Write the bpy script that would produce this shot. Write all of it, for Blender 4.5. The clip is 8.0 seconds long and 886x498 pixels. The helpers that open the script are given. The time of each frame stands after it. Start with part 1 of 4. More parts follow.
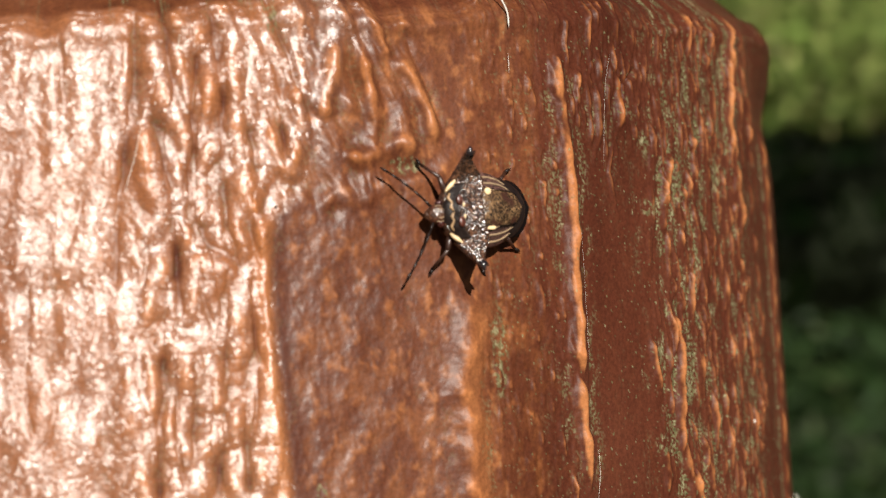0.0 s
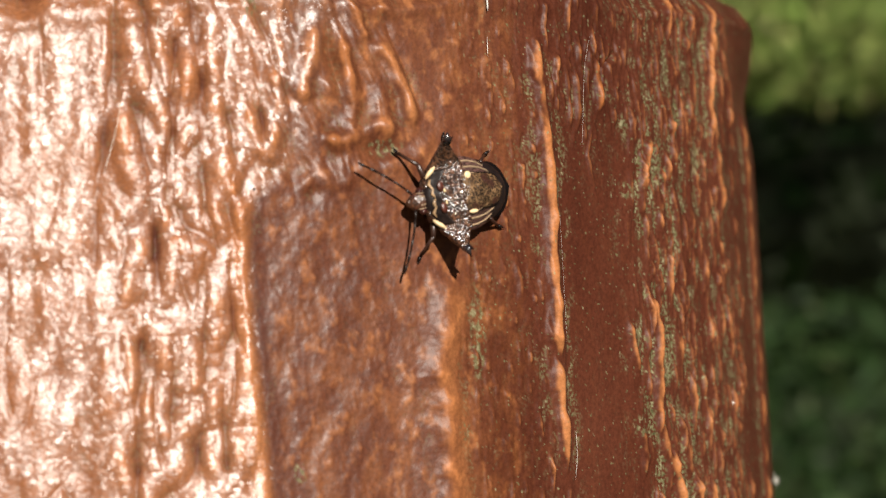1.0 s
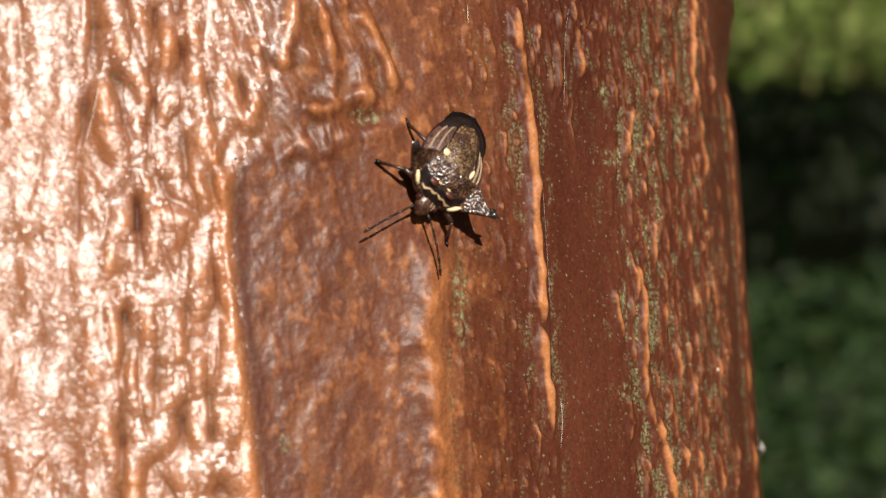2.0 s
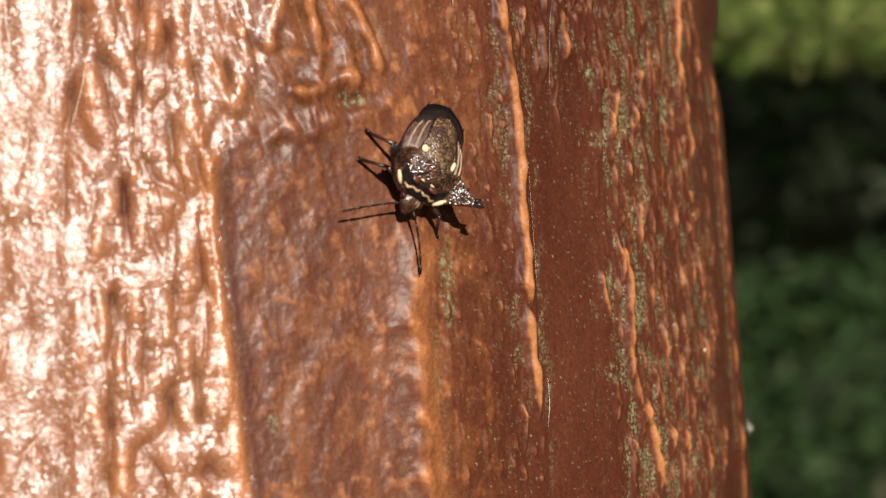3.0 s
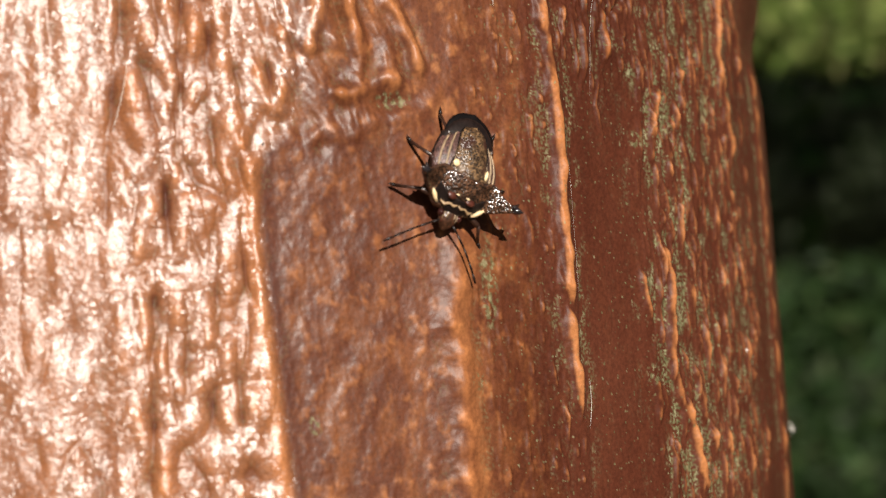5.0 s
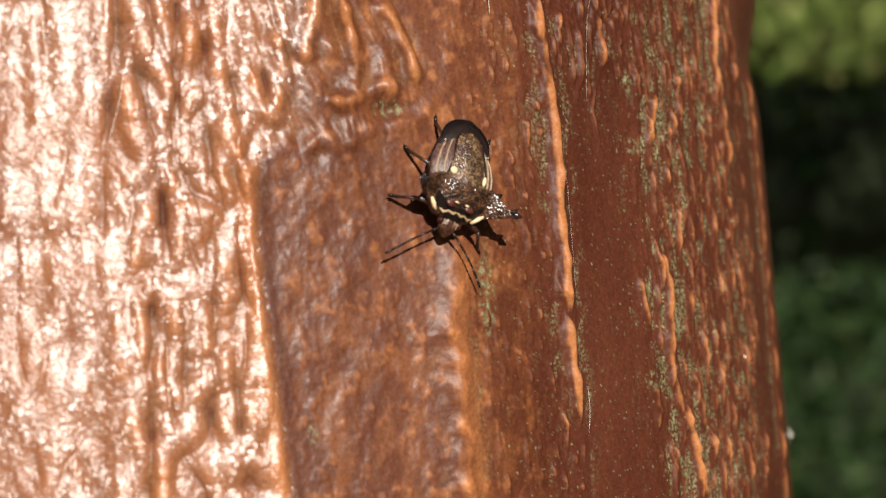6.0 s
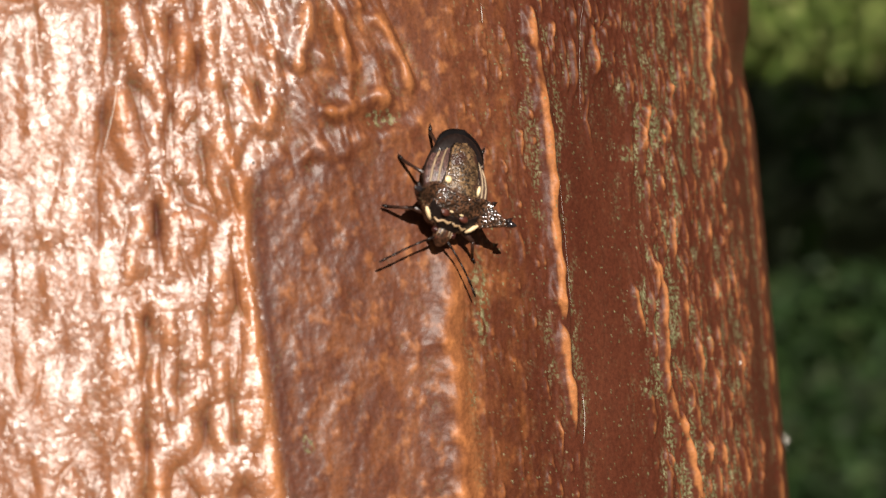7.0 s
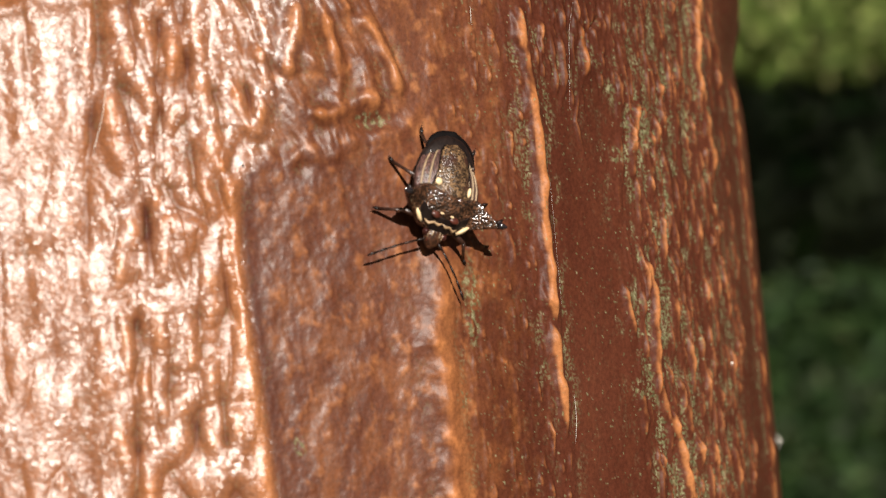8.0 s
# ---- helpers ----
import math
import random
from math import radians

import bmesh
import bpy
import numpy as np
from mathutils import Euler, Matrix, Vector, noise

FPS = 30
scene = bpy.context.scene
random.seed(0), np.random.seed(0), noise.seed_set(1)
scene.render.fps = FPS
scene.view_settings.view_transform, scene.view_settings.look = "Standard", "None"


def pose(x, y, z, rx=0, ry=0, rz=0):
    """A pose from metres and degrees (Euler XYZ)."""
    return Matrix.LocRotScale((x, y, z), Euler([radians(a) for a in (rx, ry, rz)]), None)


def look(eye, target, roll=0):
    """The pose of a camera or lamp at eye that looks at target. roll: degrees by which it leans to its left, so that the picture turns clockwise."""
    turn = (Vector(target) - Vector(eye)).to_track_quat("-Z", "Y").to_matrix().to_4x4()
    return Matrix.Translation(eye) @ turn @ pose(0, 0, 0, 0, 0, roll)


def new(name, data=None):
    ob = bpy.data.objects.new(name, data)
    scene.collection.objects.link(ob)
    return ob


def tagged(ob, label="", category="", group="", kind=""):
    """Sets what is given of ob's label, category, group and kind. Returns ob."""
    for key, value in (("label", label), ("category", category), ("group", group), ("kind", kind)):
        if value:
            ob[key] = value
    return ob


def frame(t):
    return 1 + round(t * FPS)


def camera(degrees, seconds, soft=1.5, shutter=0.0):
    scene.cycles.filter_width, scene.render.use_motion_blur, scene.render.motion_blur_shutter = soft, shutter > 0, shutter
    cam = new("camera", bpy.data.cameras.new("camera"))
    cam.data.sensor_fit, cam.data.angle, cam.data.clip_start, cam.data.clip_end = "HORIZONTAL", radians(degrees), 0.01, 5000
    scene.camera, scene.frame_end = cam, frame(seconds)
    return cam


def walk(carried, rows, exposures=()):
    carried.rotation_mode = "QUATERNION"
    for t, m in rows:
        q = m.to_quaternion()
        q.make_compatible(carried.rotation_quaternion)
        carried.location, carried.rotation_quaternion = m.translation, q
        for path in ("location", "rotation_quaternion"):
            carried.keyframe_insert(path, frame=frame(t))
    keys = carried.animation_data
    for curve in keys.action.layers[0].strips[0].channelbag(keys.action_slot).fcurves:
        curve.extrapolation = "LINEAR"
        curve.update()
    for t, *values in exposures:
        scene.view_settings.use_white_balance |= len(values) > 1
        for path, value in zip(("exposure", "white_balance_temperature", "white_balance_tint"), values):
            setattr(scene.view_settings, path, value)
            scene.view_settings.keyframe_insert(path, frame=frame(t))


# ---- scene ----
MM = 0.001
R = 0.085          # radius of the post
RIM = 0.900        # height from which the camera's rows and the post's top are counted

# ---------------------------------------------------------------- camera
cam = camera(26.0, 8.0, soft=1.35)
cam.data.dof.use_dof = True
cam.data.dof.focus_distance = 0.188
cam.data.dof.aperture_fstop = 28

# seconds; x, y, z from the post's axis and rim in cm; tilt up, lean to the right, turn to the left in degrees
ROWS = [
    (0.0, 4.158, -25.020, -4.300, 5.516, 2.917, 0.000),
    (0.5, 4.135, -25.018, -4.340, 5.298, 2.756, -0.055),
    (1.0, 4.353, -25.138, -4.267, 4.818, 2.734, -0.057),
    (1.5, 4.369, -25.105, -4.336, 4.509, 3.062, -0.153),
    (3.0, 4.441, -25.199, -4.498, 3.982, 3.825, -0.572),
    (3.5, 4.344, -25.174, -4.564, 4.195, 3.640, -0.008),
    (4.0, 4.315, -25.159, -4.535, 4.066, 3.659, 0.510),
    (4.5, 4.381, -25.168, -4.504, 4.065, 4.103, 0.621),
    (5.0, 4.391, -25.168, -4.481, 4.059, 4.014, 0.513),
    (6.5, 4.396, -25.143, -4.518, 4.482, 4.469, 0.500),
    (7.0, 4.477, -25.198, -4.425, 4.357, 4.577, 0.557),
    (7.5, 4.492, -25.198, -4.488, 4.522, 5.055, 0.257),
    (8.0, 4.521, -25.199, -4.473, 4.537, 4.959, 0.452),
]
walk(cam, [(t, pose(x / 100, y / 100, RIM + z / 100, 90 + up, lean, turn)) for t, x, y, z, up, lean, turn in ROWS])

# ---------------------------------------------------------------- light
SUN_AZ, SUN_EL = 15.0, 19.0     # degrees: to the right of the camera's back, above the horizon
world = bpy.data.worlds.new("sky")
scene.world = world
world.use_nodes = True
nodes, links = world.node_tree.nodes, world.node_tree.links
sky = nodes.new("ShaderNodeTexSky")
sky.sky_type = "NISHITA"
sky.sun_disc = False
sky.sun_elevation = radians(SUN_EL)
sky.sun_rotation = radians(180 - SUN_AZ)
background = nodes["Background"]
background.inputs["Strength"].default_value = 0.014
links.new(sky.outputs["Color"], background.inputs["Color"])

sun_data = bpy.data.lights.new("sun", "SUN")
sun_data.energy = 5.0
sun_data.angle = radians(0.53)
sun_data.color = (1.0, 0.93, 0.84)
sun = new("sun", sun_data)
az, el = radians(SUN_AZ), radians(SUN_EL)
SUN_DIR = Vector((math.sin(az) * math.cos(el), -math.cos(az) * math.cos(el), math.sin(el)))
sun.matrix_world = look(SUN_DIR * 5 + Vector((0, 0, 1)), (0, 0, 1))
scene.view_settings.exposure = 0.88


# ---------------------------------------------------------------- materials
def material(name):
    m = bpy.data.materials.new(name)
    m.use_nodes = True
    return m, m.node_tree.nodes, m.node_tree.links, m.node_tree.nodes["Principled BSDF"]


def noise_node(nodes, links, scale, detail=4, rough=0.55, stretch=None):
    co = nodes.new("ShaderNodeTexCoord")
    mp = nodes.new("ShaderNodeMapping")
    links.new(co.outputs["Object"], mp.inputs["Vector"])
    if stretch:
        mp.inputs["Scale"].default_value = stretch
    n = nodes.new("ShaderNodeTexNoise")
    n.inputs["Scale"].default_value = scale
    n.inputs["Detail"].default_value = detail
    n.inputs["Roughness"].default_value = rough
    links.new(mp.outputs["Vector"], n.inputs["Vector"])
    return n


def ramp(nodes, links, source, stops):
    r = nodes.new("ShaderNodeValToRGB")
    e = r.color_ramp.elements
    while len(e) < len(stops):
        e.new(0.5)
    for k, (at, col) in zip(e, stops):
        k.position, k.color = at, (*col, 1)
    links.new(source, r.inputs["Fac"])
    return r


def mixed(nodes, links, fac, a, b, mode="MIX"):
    m = nodes.new("ShaderNodeMix")
    m.data_type, m.blend_type = "RGBA", mode
    for sock, value in ((m.inputs["Factor"], fac), (m.inputs["A"], a), (m.inputs["B"], b)):
        if isinstance(value, (int, float)):
            sock.default_value = value
        elif isinstance(value, tuple):
            sock.default_value = (*value, 1)
        else:
            links.new(value, sock)
    return m.outputs["Result"]


def bumped(nodes, links, shader, height, strength, distance, under=None):
    b = nodes.new("ShaderNodeBump")
    b.inputs["Strength"].default_value = strength
    b.inputs["Distance"].default_value = distance
    links.new(height, b.inputs["Height"])
    if under:
        links.new(under, b.inputs["Normal"])
    links.new(b.outputs["Normal"], shader.inputs["Normal"])
    return b.outputs["Normal"]


def paint_material():
    """Glossy brown stain, worn to a lighter orange tone on the crests, with green growth in the hollows."""
    m, n, l, p = material("brown_gloss_paint")
    big = noise_node(n, l, 90, 5, 0.6, (1, 1, 0.3))
    fine = noise_node(n, l, 2600, 3, 0.6)
    tone = ramp(n, l, big.outputs["Fac"], [(0.3, (0.043, 0.0112, 0.0056)), (0.5, (0.056, 0.0152, 0.0077)), (0.72, (0.074, 0.0225, 0.0118))])
    wear_tone = n.new("ShaderNodeAttribute")
    wear_tone.attribute_name = "wear_tone"
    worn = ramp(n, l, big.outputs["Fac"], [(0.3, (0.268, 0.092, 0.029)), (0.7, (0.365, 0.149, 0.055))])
    col = mixed(n, l, wear_tone.outputs["Fac"], tone.outputs["Color"], worn.outputs["Color"])
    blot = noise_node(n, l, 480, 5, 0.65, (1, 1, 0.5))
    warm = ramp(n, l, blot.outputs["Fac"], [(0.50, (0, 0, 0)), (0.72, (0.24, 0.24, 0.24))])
    # warm blots thin out round the right, putting that side's shade into colour
    side_light = n.new("ShaderNodeAttribute")
    side_light.attribute_name = "side_light"
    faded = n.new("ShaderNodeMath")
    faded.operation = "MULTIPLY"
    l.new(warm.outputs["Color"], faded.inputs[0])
    l.new(side_light.outputs["Fac"], faded.inputs[1])
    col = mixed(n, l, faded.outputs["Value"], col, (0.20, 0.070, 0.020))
    speck = ramp(n, l, fine.outputs["Fac"], [(0.32, (0.76, 0.76, 0.76)), (0.68, (1.17, 1.16, 1.15))])
    col = mixed(n, l, 1.0, col, speck.outputs["Color"], "MULTIPLY")
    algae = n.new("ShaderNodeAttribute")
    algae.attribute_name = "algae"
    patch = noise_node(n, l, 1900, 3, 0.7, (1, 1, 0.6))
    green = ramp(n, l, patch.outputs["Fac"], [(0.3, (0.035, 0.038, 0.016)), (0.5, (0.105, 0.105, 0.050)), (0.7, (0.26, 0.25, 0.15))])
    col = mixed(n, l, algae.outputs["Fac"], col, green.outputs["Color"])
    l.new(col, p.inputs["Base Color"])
    grit = n.new("ShaderNodeAttribute")
    grit.attribute_name = "grit"
    dull = n.new("ShaderNodeMath")
    dull.operation = "MULTIPLY_ADD"
    dull.inputs[1].default_value, dull.inputs[2].default_value = 0.4, 0.44
    dust = n.new("ShaderNodeAttribute")
    dust.attribute_name = "dust"
    l.new(dust.outputs["Fac"], dull.inputs[0])
    l.new(dull.outputs["Value"], p.inputs["Roughness"])
    gloss = n.new("ShaderNodeMapRange")
    gloss.inputs["To Min"].default_value, gloss.inputs["To Max"].default_value = 0.10, 0.75
    l.new(grit.outputs["Fac"], gloss.inputs["Value"])
    clean = n.new("ShaderNodeMath")
    clean.operation = "MULTIPLY_ADD"
    clean.inputs[1].default_value, clean.inputs[2].default_value = -0.7, 1.0
    l.new(dust.outputs["Fac"], clean.inputs[0])
    sheen = n.new("ShaderNodeMath")
    sheen.operation = "MULTIPLY"
    l.new(gloss.outputs["Result"], sheen.inputs[0])
    l.new(clean.outputs["Value"], sheen.inputs[1])
    l.new(sheen.outputs["Value"], p.inputs["Specular IOR Level"])
    coat = n.new("ShaderNodeMath")
    coat.operation = "POWER"
    coat.inputs[1].default_value = 2.0
    l.new(grit.outputs["Fac"], coat.inputs[0])
    film = n.new("ShaderNodeMath")
    film.operation = "MULTIPLY"
    film.inputs[1].default_value = 1.0
    l.new(coat.outputs["Value"], film.inputs[0])
    l.new(film.outputs["Value"], p.inputs["Coat Weight"])
    p.inputs["Coat Roughness"].default_value, p.inputs["Coat IOR"].default_value = 0.37, 1.72
    grain = noise_node(n, l, 3300, 2, 0.7)
    sand = noise_node(n, l, 1500, 3, 0.6, (1, 1, 0.7))
    first = bumped(n, l, p, sand.outputs["Fac"], 0.26, 0.0002)
    sandy = n.new("ShaderNodeMath")
    sandy.operation = "MULTIPLY"
    l.new(grain.outputs["Fac"], sandy.inputs[0])
    l.new(grit.outputs["Fac"], sandy.inputs[1])
    flake = n.new("ShaderNodeBump")
    flake.inputs["Strength"].default_value, flake.inputs["Distance"].default_value = 1.0, 0.00010
    l.new(sandy.outputs["Value"], flake.inputs["Height"])
    l.new(first, flake.inputs["Normal"])
    # sand grains under the gloss, each tilted its own way
    grains = n.new("ShaderNodeTexVoronoi")
    grains.inputs["Scale"].default_value = 2700
    co = n.new("ShaderNodeTexCoord")
    l.new(co.outputs["Object"], grains.inputs["Vector"])
    tilt = n.new("ShaderNodeVectorMath")
    tilt.operation = "SUBTRACT"
    tilt.inputs[1].default_value = (0.5, 0.5, 0.5)
    l.new(grains.outputs["Color"], tilt.inputs[0])
    amount = n.new("ShaderNodeMath")
    amount.operation = "MULTIPLY"
    amount.inputs[1].default_value = 0.80
    l.new(grit.outputs["Fac"], amount.inputs[0])
    scaled = n.new("ShaderNodeVectorMath")
    scaled.operation = "SCALE"
    l.new(tilt.outputs["Vector"], scaled.inputs[0])
    l.new(amount.outputs["Value"], scaled.inputs["Scale"])
    added = n.new("ShaderNodeVectorMath")
    l.new(flake.outputs["Normal"], added.inputs[0])
    l.new(scaled.outputs["Vector"], added.inputs[1])
    unit = n.new("ShaderNodeVectorMath")
    unit.operation = "NORMALIZE"
    l.new(added.outputs["Vector"], unit.inputs[0])
    l.new(unit.outputs["Vector"], p.inputs["Coat Normal"])
    return m


def plain(name, colour, rough=0.5, metal=0.0, vary=0.3, scale=900, bump=0.0, depth=0.0001, spec=0.5):
    """One colour with grain at two scales."""
    m, n, l, p = material(name)
    a = noise_node(n, l, scale, 4)
    b = noise_node(n, l, scale * 0.17, 2)
    lo, hi = [c * (1 - vary) for c in colour], [min(1, c * (1 + vary)) for c in colour]
    t1 = ramp(n, l, a.outputs["Fac"], [(0.3, lo), (0.7, hi)])
    t2 = ramp(n, l, b.outputs["Fac"], [(0.3, (0.8, 0.8, 0.8)), (0.7, (1.15, 1.15, 1.15))])
    l.new(mixed(n, l, 1.0, t1.outputs["Color"], t2.outputs["Color"], "MULTIPLY"), p.inputs["Base Color"])
    p.inputs["Roughness"].default_value, p.inputs["Metallic"].default_value = rough, metal
    p.inputs["Specular IOR Level"].default_value = spec
    if bump:
        bumped(n, l, p, a.outputs["Fac"], bump, depth)
    return m


def speckled(name, dark, light, scale, cut, rough=0.35, bump=0.6, depth=0.00012, tint=None, spec=0.5, metal=0.0):
    """Pitted insect cuticle: pale raised grain between dark pits."""
    m, n, l, p = material(name)
    co = n.new("ShaderNodeTexCoord")
    v = n.new("ShaderNodeTexVoronoi")
    v.feature = "F1"
    v.inputs["Scale"].default_value = scale
    l.new(co.outputs["Object"], v.inputs["Vector"])
    soft = noise_node(n, l, scale * 0.28, 3)
    pit = ramp(n, l, v.outputs["Distance"], [(cut * 0.5, dark), (cut, light)])
    shade = ramp(n, l, soft.outputs["Fac"], [(0.36, (0.30, 0.28, 0.26)), (0.6, (1, 1, 1))])
    col = mixed(n, l, 1.0, pit.outputs["Color"], shade.outputs["Color"], "MULTIPLY")
    if tint:
        other = noise_node(n, l, scale * 0.12, 2)
        mask = ramp(n, l, other.outputs["Fac"], [(0.5, (0, 0, 0)), (0.62, (1, 1, 1))])
        col = mixed(n, l, mask.outputs["Color"], col, tint)
    l.new(col, p.inputs["Base Color"])
    p.inputs["Roughness"].default_value = rough
    p.inputs["Specular IOR Level"].default_value, p.inputs["Metallic"].default_value = spec, metal
    bumped(n, l, p, v.outputs["Distance"], bump, depth)
    return m


def leaf_material(name, tones):
    m, n, l, p = material(name)
    isl = n.new("ShaderNodeNewGeometry")
    tone = ramp(n, l, isl.outputs["Random Per Island"], tones)
    vein = noise_node(n, l, 60, 3)
    tex = ramp(n, l, vein.outputs["Fac"], [(0.3, (0.8, 0.8, 0.8)), (0.7, (1.15, 1.15, 1.1))])
    l.new(mixed(n, l, 1.0, tone.outputs["Color"], tex.outputs["Color"], "MULTIPLY"), p.inputs["Base Color"])
    p.inputs["Roughness"].default_value = 0.65
    p.inputs["Specular IOR Level"].default_value = 0.25
    return m


PAINT = paint_material()
# leaf tones carry light: low crown darkened for depth, overhang paled, back lifted
LEAF = leaf_material("depth_leaf", [(0.0, (0.007, 0.018, 0.003)), (0.5, (0.011, 0.029, 0.005)), (0.85, (0.020, 0.040, 0.008)), (1.0, (0.034, 0.048, 0.014))])
SUNLIT_LEAF = leaf_material("sunlit_leaf", [(0.0, (0.110, 0.175, 0.030)), (0.5, (0.175, 0.245, 0.058)), (0.85, (0.25, 0.29, 0.085)), (1.0, (0.34, 0.32, 0.14))])
LIFTED_LEAF = leaf_material("lifted_shade_leaf", [(0.0, (0.014, 0.034, 0.006)), (0.5, (0.023, 0.054, 0.009)), (0.85, (0.036, 0.072, 0.014)), (1.0, (0.055, 0.085, 0.022))])
BARK = plain("shrub_bark", (0.10, 0.075, 0.05), 0.9, 0, 0.4, 60, 0.5, 0.004)
# filling for the back shrubs: the dark between leaves is put into its colour
CORE_FILL = plain("core_fill", (0.026, 0.036, 0.015), 0.95, 0, 0.5, 20, 0.6, 0.02)
SOIL = plain("soil", (0.07, 0.055, 0.035), 0.95, 0, 0.5, 25, 0.6, 0.01)
PRONOTUM = speckled("pronotum_cuticle", (0.010, 0.005, 0.003), (0.100, 0.044, 0.022), 4600, 0.66, 0.22, 1.0, 0.000105, spec=1.0)
SCUTELLUM = speckled("scutellum_cuticle", (0.007, 0.004, 0.003), (0.180, 0.104, 0.050), 5200, 0.66, 0.30, 1.0, 0.000070, tint=(0.036, 0.014, 0.009), spec=0.5)
CORIUM = speckled("corium_cuticle", (0.012, 0.006, 0.006), (0.120, 0.060, 0.050), 7400, 0.58, 0.36, 1.0, 0.000033, spec=0.5)
HEAD = speckled("head_cuticle", (0.010, 0.005, 0.003), (0.075, 0.030, 0.015), 5600, 0.55, 0.28, 1.0, 0.000040, spec=0.6)
GLOSSY = plain("glossy_black_cuticle", (0.012, 0.009, 0.010), 0.16, 0, 0.3, 2500, 0.2, 0.00005, 1.0)
DARK = plain("dark_cuticle", (0.010, 0.006, 0.005), 0.38, 0, 0.4, 2500, 0.4, 0.00008, 0.22)
RUST = plain("rust_cuticle", (0.055, 0.013, 0.007), 0.35, 0, 0.5, 2500, 0.3, 0.00006)
LEG = plain("leg_cuticle", (0.026, 0.011, 0.007), 0.35, 0, 0.5, 2500, 0.3, 0.00005)
MEMBRANE = plain("wing_membrane", (0.004, 0.003, 0.003), 0.45, 0, 0.3, 1500, 0.2, 0.00005, 0.10)
CREAM = plain("cream_callus", (0.62, 0.46, 0.26), 0.45, 0, 0.15, 2500, 0.3, 0.00004)
LINE = plain("ochre_line", (0.30, 0.19, 0.10), 0.45, 0, 0.3, 2500, 0.3, 0.00004)
VEIN = plain("pale_vein", (0.25, 0.175, 0.105), 0.5, 0, 0.35, 2500, 0.4, 0.00004)
EYE = plain("eye", (0.03, 0.008, 0.006), 0.12, 0, 0.3, 3000)
SILK = plain("silk", (0.50, 0.47, 0.43), 0.3, 0, 0.1, 3000)


# ---------------------------------------------------------------- mesh helpers
def part(name, bm, mat, parent=None, label="", smooth=True):
    """Links a bmesh as one mesh object, under its thing if there is one."""
    me = bpy.data.meshes.new(name)
    bm.to_mesh(me)
    bm.free()
    me.materials.append(mat)
    if smooth:
        me.shade_smooth()
    ob = new(name, me)
    if parent:
        ob.parent = parent
    return tagged(ob, label)


def sheet(fn, nu, nv, thick=0.0):
    """A curved plate: fn(s, t) with s, t in 0..1, closed to the given thickness along -z."""
    bm = bmesh.new()
    top = [[bm.verts.new(fn(i / nu, j / nv)) for j in range(nv + 1)] for i in range(nu + 1)]
    for i in range(nu):
        for j in range(nv):
            bm.faces.new((top[i][j], top[i + 1][j], top[i + 1][j + 1], top[i][j + 1]))
    if thick:
        low = [[bm.verts.new(v.co - Vector((0, 0, thick(i / nu, j / nv) if callable(thick) else thick))) for j, v in enumerate(row)] for i, row in enumerate(top)]
        for i in range(nu):
            for j in range(nv):
                bm.faces.new((low[i][j], low[i][j + 1], low[i + 1][j + 1], low[i + 1][j]))
        ring = [(i, 0) for i in range(nu)] + [(nu, j) for j in range(nv)] + [(i, nv) for i in range(nu, 0, -1)] + [(0, j) for j in range(nv, 0, -1)]
        for (a, b), (c, d) in zip(ring, ring[1:] + ring[:1]):
            bm.faces.new((top[a][b], low[a][b], low[c][d], top[c][d]))
    bmesh.ops.remove_doubles(bm, verts=bm.verts, dist=1e-7)
    bmesh.ops.recalc_face_normals(bm, faces=bm.faces)
    return bm


def tube(points, radii, sides=8, bm=None):
    """A round tube along the points, closed at both ends."""
    bm = bm or bmesh.new()
    pts = [Vector(p) for p in points]
    rings = []
    for k, p in enumerate(pts):
        d = (pts[min(k + 1, len(pts) - 1)] - pts[max(k - 1, 0)]).normalized()
        a = d.orthogonal().normalized() if not rings else (side - side.project(d)).normalized()
        side = a
        b = d.cross(a)
        rings.append([bm.verts.new(p + radii[k] * (math.cos(w) * a + math.sin(w) * b)) for w in (2 * math.pi * i / sides for i in range(sides))])
    for r0, r1 in zip(rings, rings[1:]):
        for i in range(sides):
            bm.faces.new((r0[i], r0[(i + 1) % sides], r1[(i + 1) % sides], r1[i]))
    bm.faces.new(rings[0][::-1])
    bm.faces.new(rings[-1])
    return bm


def blob(centre, size, turn=None, seg=20, rings=12, bm=None):
    """An ellipsoid."""
    bm = bm or bmesh.new()
    m = Matrix.Translation(centre) @ (turn or Matrix.Identity(4)) @ Matrix.Diagonal((*size, 1))
    bmesh.ops.create_uvsphere(bm, u_segments=seg, v_segments=rings, radius=1.0, matrix=m)
    return bm


# ---------------------------------------------------------------- the post
rng = np.random.default_rng(7)
TABLE = rng.random((256, 256))
TURN_C, TURN_S = np.cos(TABLE * 2 * math.pi), np.sin(TABLE * 2 * math.pi)


def lattice(x, y, seed=0):
    """Smooth gradient noise, about -1..1, on arrays."""
    xi, yi = np.floor(x).astype(int), np.floor(y).astype(int)
    fx, fy = x - xi, y - yi
    sx, sy = fx * fx * fx * (fx * (fx * 6 - 15) + 10), fy * fy * fy * (fy * (fy * 6 - 15) + 10)

    def corner(i, j):
        a, b = (xi + i + seed * 37) & 255, (yi + j + seed * 91) & 255
        return TURN_C[a, b] * (fx - i) + TURN_S[a, b] * (fy - j)
    top = corner(0, 0) * (1 - sx) + corner(1, 0) * sx
    low = corner(0, 1) * (1 - sx) + corner(1, 1) * sx
    return (top * (1 - sy) + low * sy) * 1.6


